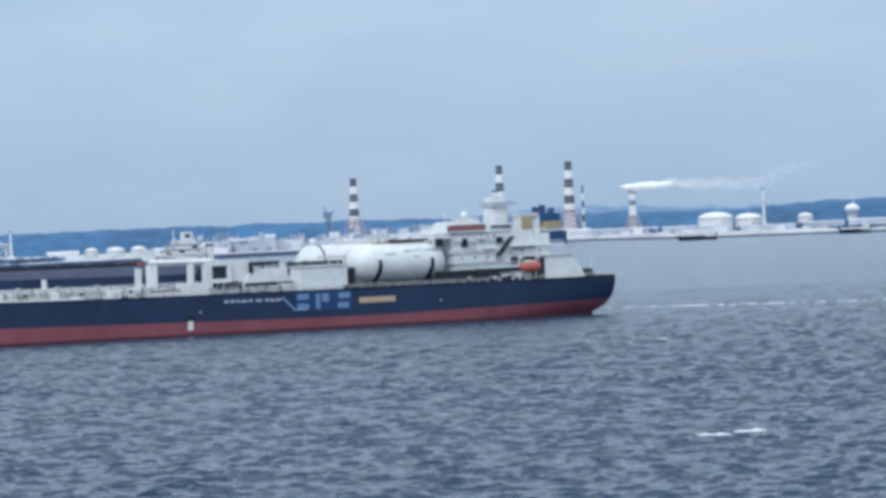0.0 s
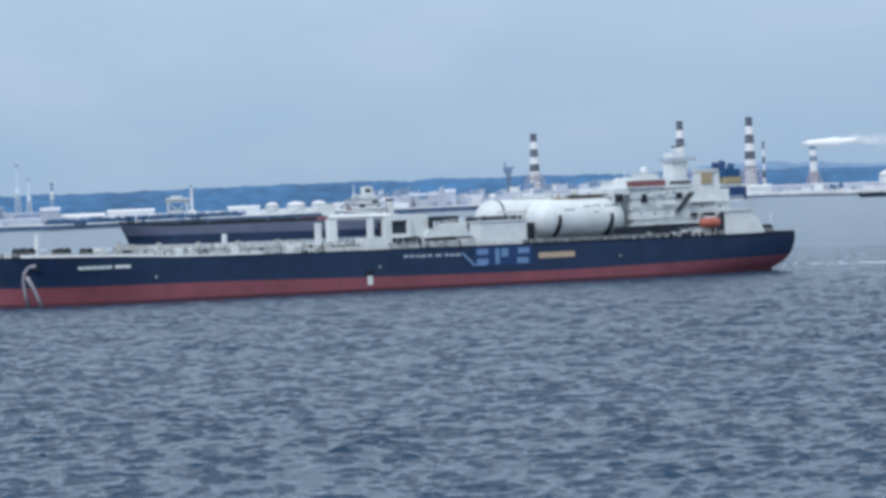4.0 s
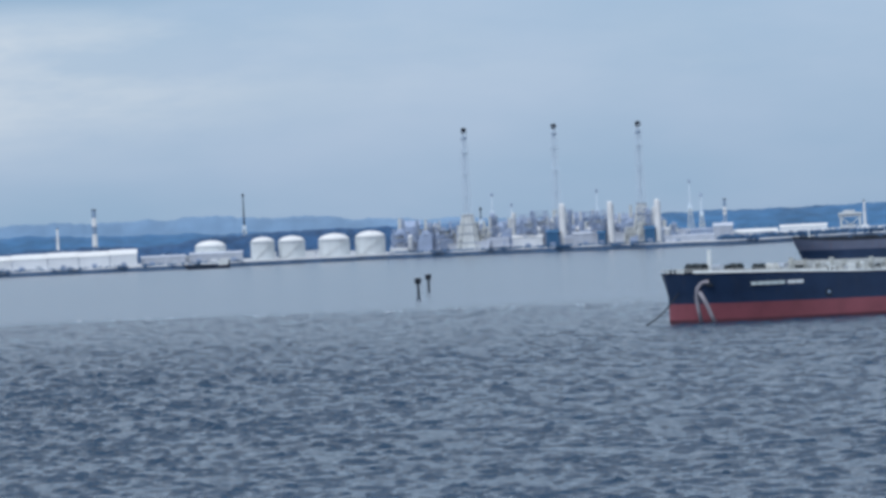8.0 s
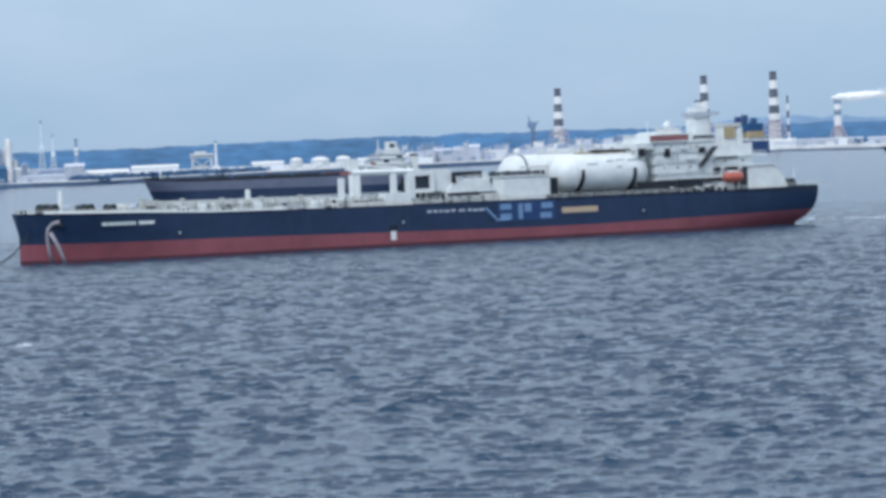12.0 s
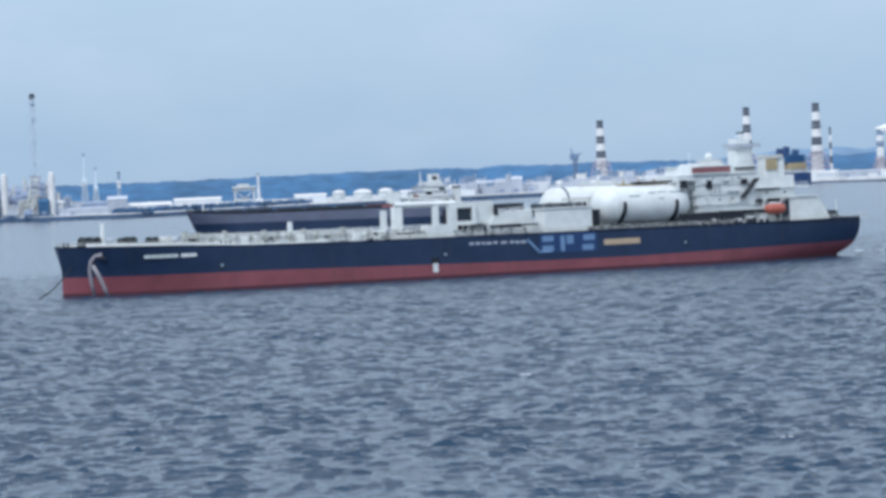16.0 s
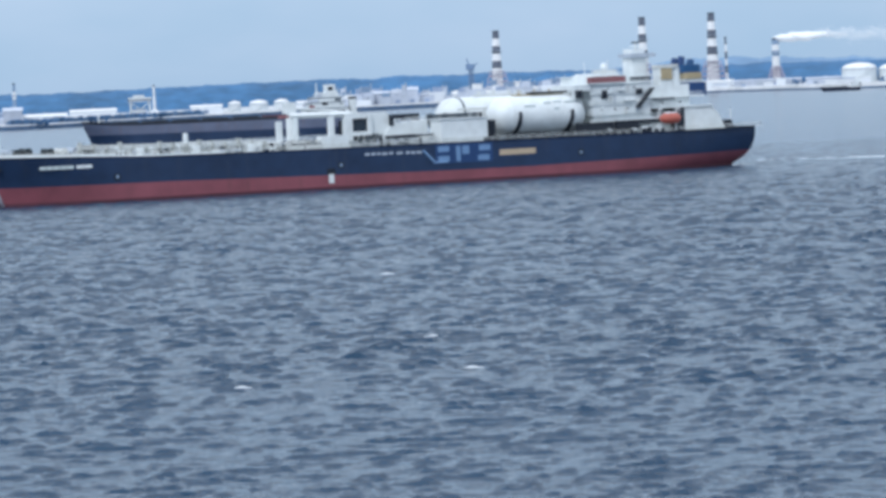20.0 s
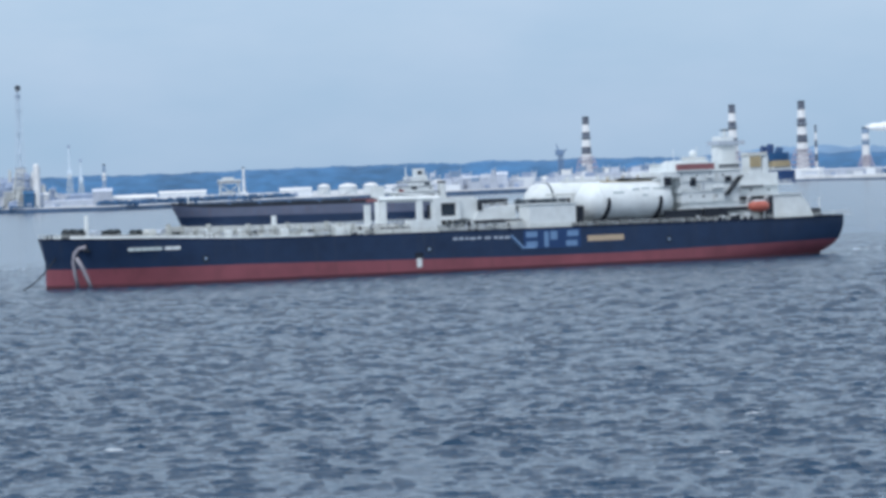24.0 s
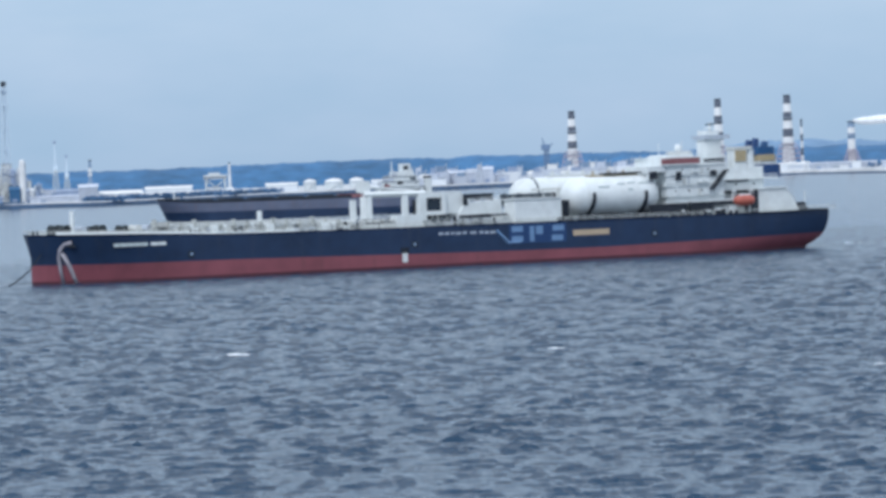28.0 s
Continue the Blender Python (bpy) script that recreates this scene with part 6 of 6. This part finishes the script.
def make_clutter():
    """Small plant seen between and above the two ships."""
    rng = random.Random(5)
    for i in range(60):
        az = 0.0 + 3.5 * (i + rng.random()) / 60
        r = shore(az) + rng.uniform(20, 120)
        h = rng.uniform(8, 17)
        w = rng.uniform(3, 8)
        T = thing("plant_block", facing(az, r, 3.0), "pale plant block in the power station yard", "plant block", "power station plant blocks")
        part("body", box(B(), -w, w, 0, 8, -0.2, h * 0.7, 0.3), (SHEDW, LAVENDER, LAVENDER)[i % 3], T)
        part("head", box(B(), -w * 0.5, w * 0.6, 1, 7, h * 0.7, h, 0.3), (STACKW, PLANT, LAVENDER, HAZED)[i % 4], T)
        part("flue", rod(B(), (w * 0.7, 4, 0), (w * 0.7, 4, h * 1.12), 0.6, 0.5, n=8), STEEL, T)
    for i in range(70):
        az = rng.choice((rng.uniform(-18.4, -13.4), rng.uniform(4.2, 8.4), rng.uniform(-10.2, -7.1), rng.uniform(-3.4, -1.2)))
        r = shore(az) + rng.uniform(25, 110)
        h, w = rng.uniform(3, 8), rng.uniform(2, 7)
        T = thing("small_building", facing(az, r, 3.0), "small pale building by the shore", "building", "small shore buildings")
        part("body", box(B(), -w, w, 0, 7, -0.2, h, 0.1), SHEDW, T)
        part("roof", box(B(), -w - 0.4, w + 0.4, -0.4, 7.4, h, h + 0.5), TANKW if i % 3 else PLANT, T)


make_clutter()


def make_trees():
    """Bands of dark trees behind the sheds and patches of them at the water's edge."""
    rng = np.random.default_rng(9)
    v, f = [], []

    def clump(c, s):
        base = len(v)
        for k in range(12):
            d = rng.normal(size=3)
            d /= np.linalg.norm(d)
            v.append(tuple(c + d * s * (0.7 + 0.6 * rng.random())))
        for k in range(34):
            a, b, e = rng.choice(12, 3, replace=False)
            f.append((base + int(a), base + int(b), base + int(e)))
    bands = [(-18.4, -15.2, 6, 30, 4.2, 620), (-12.45, -10.3, 3, 9, 2.6, 130), (-3.6, -1.4, 8, 30, 4.4, 420), (4.2, 8.4, 130, 220, 6.0, 330), (-10.1, -9.0, 3, 10, 2.6, 70), (-18.5, -12.7, 60, 120, 4.5, 700),
             (-14.7, -13.5, 4, 16, 4.6, 520), (-13.05, -12.5, 4, 14, 5.0, 260), (-3.25, -2.75, 10, 20, 3.4, 160), (-16.0, -15.4, 10, 20, 4.0, 100), (7.3, 8.0, 6, 14, 3.0, 120), (-7.3, -4.2, 5, 9, 2.6, 330)]
    for a0, a1, b0, b1, h, n in bands:
        for k in range(n):
            az = a0 + (a1 - a0) * rng.random()
            r = min(shore(az) + b0 + (b1 - b0) * rng.random(), 4775)
            hh = h * (0.6 + 0.4 * rng.random())
            p = spot(az, r, 3.0)
            for q in (0.3, 0.65, 0.95):
                clump(np.array(p) + np.array([rng.normal() * 1.8, rng.normal() * 1.8, hh * q]), hh * 0.38 * (1.3 - 0.6 * q))
    me = bpy.data.meshes.new("shore_trees_haze_blue")
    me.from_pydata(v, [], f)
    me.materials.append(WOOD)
    tagged(new("shore_trees_haze_blue", me), "dark belts of trees behind the shore, haze put in as blue", "trees", kind="stuff")


make_trees()

# ------------------------------------------------------------------ steam and foam


puffs = []


def make_steam():
    rng = random.Random(8)
    r, az0 = 4600, 5.085
    z0 = top(0.160, r)
    T = thing("steam_plume", facing(az0, r, z0), "white steam drifting from a striped chimney", "steam")
    for i in range(44):
        bm = B()
        if i < 18:      # the dense jet
            q = i / 17
            x, s = 1.0 + 38 * q, (3.5 + 2.4 * math.sin(min(q * 3.0, 1) * math.pi / 2) - 2.6 * q * q) * rng.uniform(0.9, 1.12)
            z = 0.4 + 1.6 * q + rng.uniform(-0.5, 0.5)
            bmesh.ops.create_icosphere(bm, subdivisions=3, radius=1.0)
            for v in bm.verts:
                k = 1 + 0.28 * noise.noise(v.co * 1.7 + Vector((i * 3.1, 0, 0))) + 0.14 * noise.noise(v.co * 4 + Vector((0, i * 2.3, 0)))
                v.co = Vector((v.co.x * s * 1.9, v.co.y * s * 0.9, v.co.z * s * 0.62)) * k
        else:           # thinning into loose flecks, then wisps that climb
            q = (i - 18) / 25
            x, s = 36 + 130 * q, 5.6 + 5 * q + rng.uniform(-1, 1)
            z = 3.6 - 3.0 * min(q, 0.55) / 0.55 + 34 * max(0, q - 0.6) + rng.uniform(-1.5, 1.5) * (1 + 3 * q)
            for k in range(int(150 * (1 - q) ** 1.3) + 22):
                d = Vector((rng.gauss(0, 0.55), rng.gauss(0, 0.5), rng.gauss(0, 0.42)))
                bmesh.ops.create_icosphere(bm, subdivisions=1, radius=rng.uniform(0.15, 0.42), matrix=Matrix.Translation((d.x * s * 1.5, d.y * s, d.z * s * 0.75)))
        p = part("puff", bm, SMOKE, T, smooth=True)
        if i >= 18:
            p["kind"] = "stuff"
        p.location = (x, rng.uniform(-2, 2), z)
        puffs.append((p, x, p.location.y, z, rng.uniform(-8, 8)))
    return T


make_steam()

caps = []


def make_whitecaps():
    """Breaking crests: each rises out of the water about its own time and sinks back."""
    rng = random.Random(21)
    where = [(0, 75, 680, 1.7), (0, 69.5, 674, 1.5), (1.6, 74, 677, 1.5), (1.6, 68, 671, 1.2), (2.4, 75, 676, 1.5), (3, 75, 675, 1.6),
             (25, -30, 813, 1.6), (25, 21, 801, 1.2), (17, -14, 785, 1.1), (28, -28, 816, 1.5), (28, 23, 794, 1.1), (20, 8, 789, 1),
             (20, -10, 516, 0.9), (20, 14, 532, 0.9), (12, -59, 803, 1.3), (11, -63, 796, 1.3), (9, -116, 1181, 1.4),
             (0, 108, 1156, 1.3), (18, -46, 809, 1.2), (22, -39, 806, 1.2)]
    # and small ones scattered over the water that is in view
    for k in range(24):
        y = rng.uniform(490, 1000)
        where.append((rng.uniform(5.5, 28), rng.uniform(-0.085, 0.1) * y, y, rng.uniform(0.6, 0.9)))
    for t, x, y, size in where:
        size *= 0.75 if size < 1.4 else 1.0
        bm = B()
        n, m = 22, 7
        ring = []
        for i in range(n + 1):
            u = i / n
            env = math.sin(math.pi * u) ** 0.6 * (0.55 + 0.45 * noise.noise((u * 5, t * 1.3, size))) + 0.05
            wig = 0.5 * size * noise.noise((u * 3, 7.7, t))
            ring.append([bm.verts.new((size * 3.4 * (u - 0.5), wig + size * 0.42 * env * (2 * j / m - 1),
                         size * 0.40 * env * math.sin(math.pi * j / m) * (0.75 + 0.6 * noise.noise((u * 11, j * 0.9, t))) - 0.12)) for j in range(m + 1)])
        for i in range(n):
            for j in range(m):
                bm.faces.new((ring[i][j], ring[i + 1][j], ring[i + 1][j + 1], ring[i][j + 1]))
        ob = part("whitecap", bm, FOAM, None, smooth=True)
        tagged(ob, "small white breaking crest on the choppy sea", "whitecap", "whitecaps")
        turn = rng.uniform(-35, 35)
        ob.matrix_world = pose(x, y, 0.35, 0, 0, turn)
        caps.append((ob, t, x, y, turn))


make_whitecaps()


def make_wake():
    rng = np.random.default_rng(2)
    v, f = [], []

    def fleck(x, y, w, d, h):
        b = len(v)
        m = 7
        v.append((x, y, h))
        for k in range(m):
            a = 2 * math.pi * k / m
            q = 0.7 + 0.6 * rng.random()
            v.append((x + w * q * math.cos(a), y + d * q * math.sin(a), -0.15))
        for k in range(m):
            f.append((b, b + 1 + k, b + 1 + (k + 1) % m))
    for k in range(330):
        x = 126 + 190 * rng.random() if k < 250 else -430 + 310 * rng.random()
        near = 0.85 if x > 150 else 0.3 + 0.3 * rng.random()
        fleck(x, 1592 - 0.6 * x - 9 * math.sin(x / 23) + rng.normal() * 1.3, (1.2 + 2.6 * rng.random()) * near, 0.5 + 0.5 * rng.random(), 0.16 + 0.26 * rng.random() * near)
    me = bpy.data.meshes.new("wake_foam")
    me.from_pydata(v, [], f)
    me.materials.append(THINFOAM)
    me.shade_smooth()
    return tagged(new("tide_line_foam", me), "thin broken line of foam along the tide line", "foam", kind="stuff")


tide_foam = make_wake()

# ------------------------------------------------------------------ what moves


def motions():
    times = [0, 2, 4, 6, 8, 10, 12, 14, 16, 18, 20, 22, 24, 26, 28]
    walk(cargo_ship, [(t, CARGO(t)) for t in times])
    walk(tanker, [(t, pose((123.2 - 0.055 * (t - 15)) * NEAR, 1505.4 * NEAR, EYE * (1 - NEAR), 0, 0, -154 + 0.015 * (t - 15))) for t in (0, 7, 14, 21, 28)])
    walk(sea, [(t, pose(0.35 * (t - 14), -1.3 * (t - 14), 0)) for t in times])
    walk(tide_foam, [(t, pose(0.35 * (t - 14), -1.3 * (t - 14), 0)) for t in times])
    for p, x, y, z, turn in puffs:
        walk(p, [(t, pose(x + 0.45 * (t - 14), y, z + 0.3 * math.sin(t * 0.4 + x), 0, turn * math.sin(t * 0.25 + x), 0)) for t in (0, 4, 8, 12, 16, 20, 24, 28)])
    for ob, t0, x, y, turn in caps:
        rows = []
        for t in sorted({0, 28} | {min(28, max(0, t0 + d)) for d in (-1.7, -1.1, -0.4, 0.4, 1.1, 1.7)}):
            near = max(0.0, 1 - abs(t - t0) / 1.7)
            rows.append((t, pose(x + 0.1 * (t - t0), y - 0.5 * (t - t0), -0.9 + 1.25 * min(1, near * 1.6), 0, 0, turn)))
        walk(ob, rows)


motions()
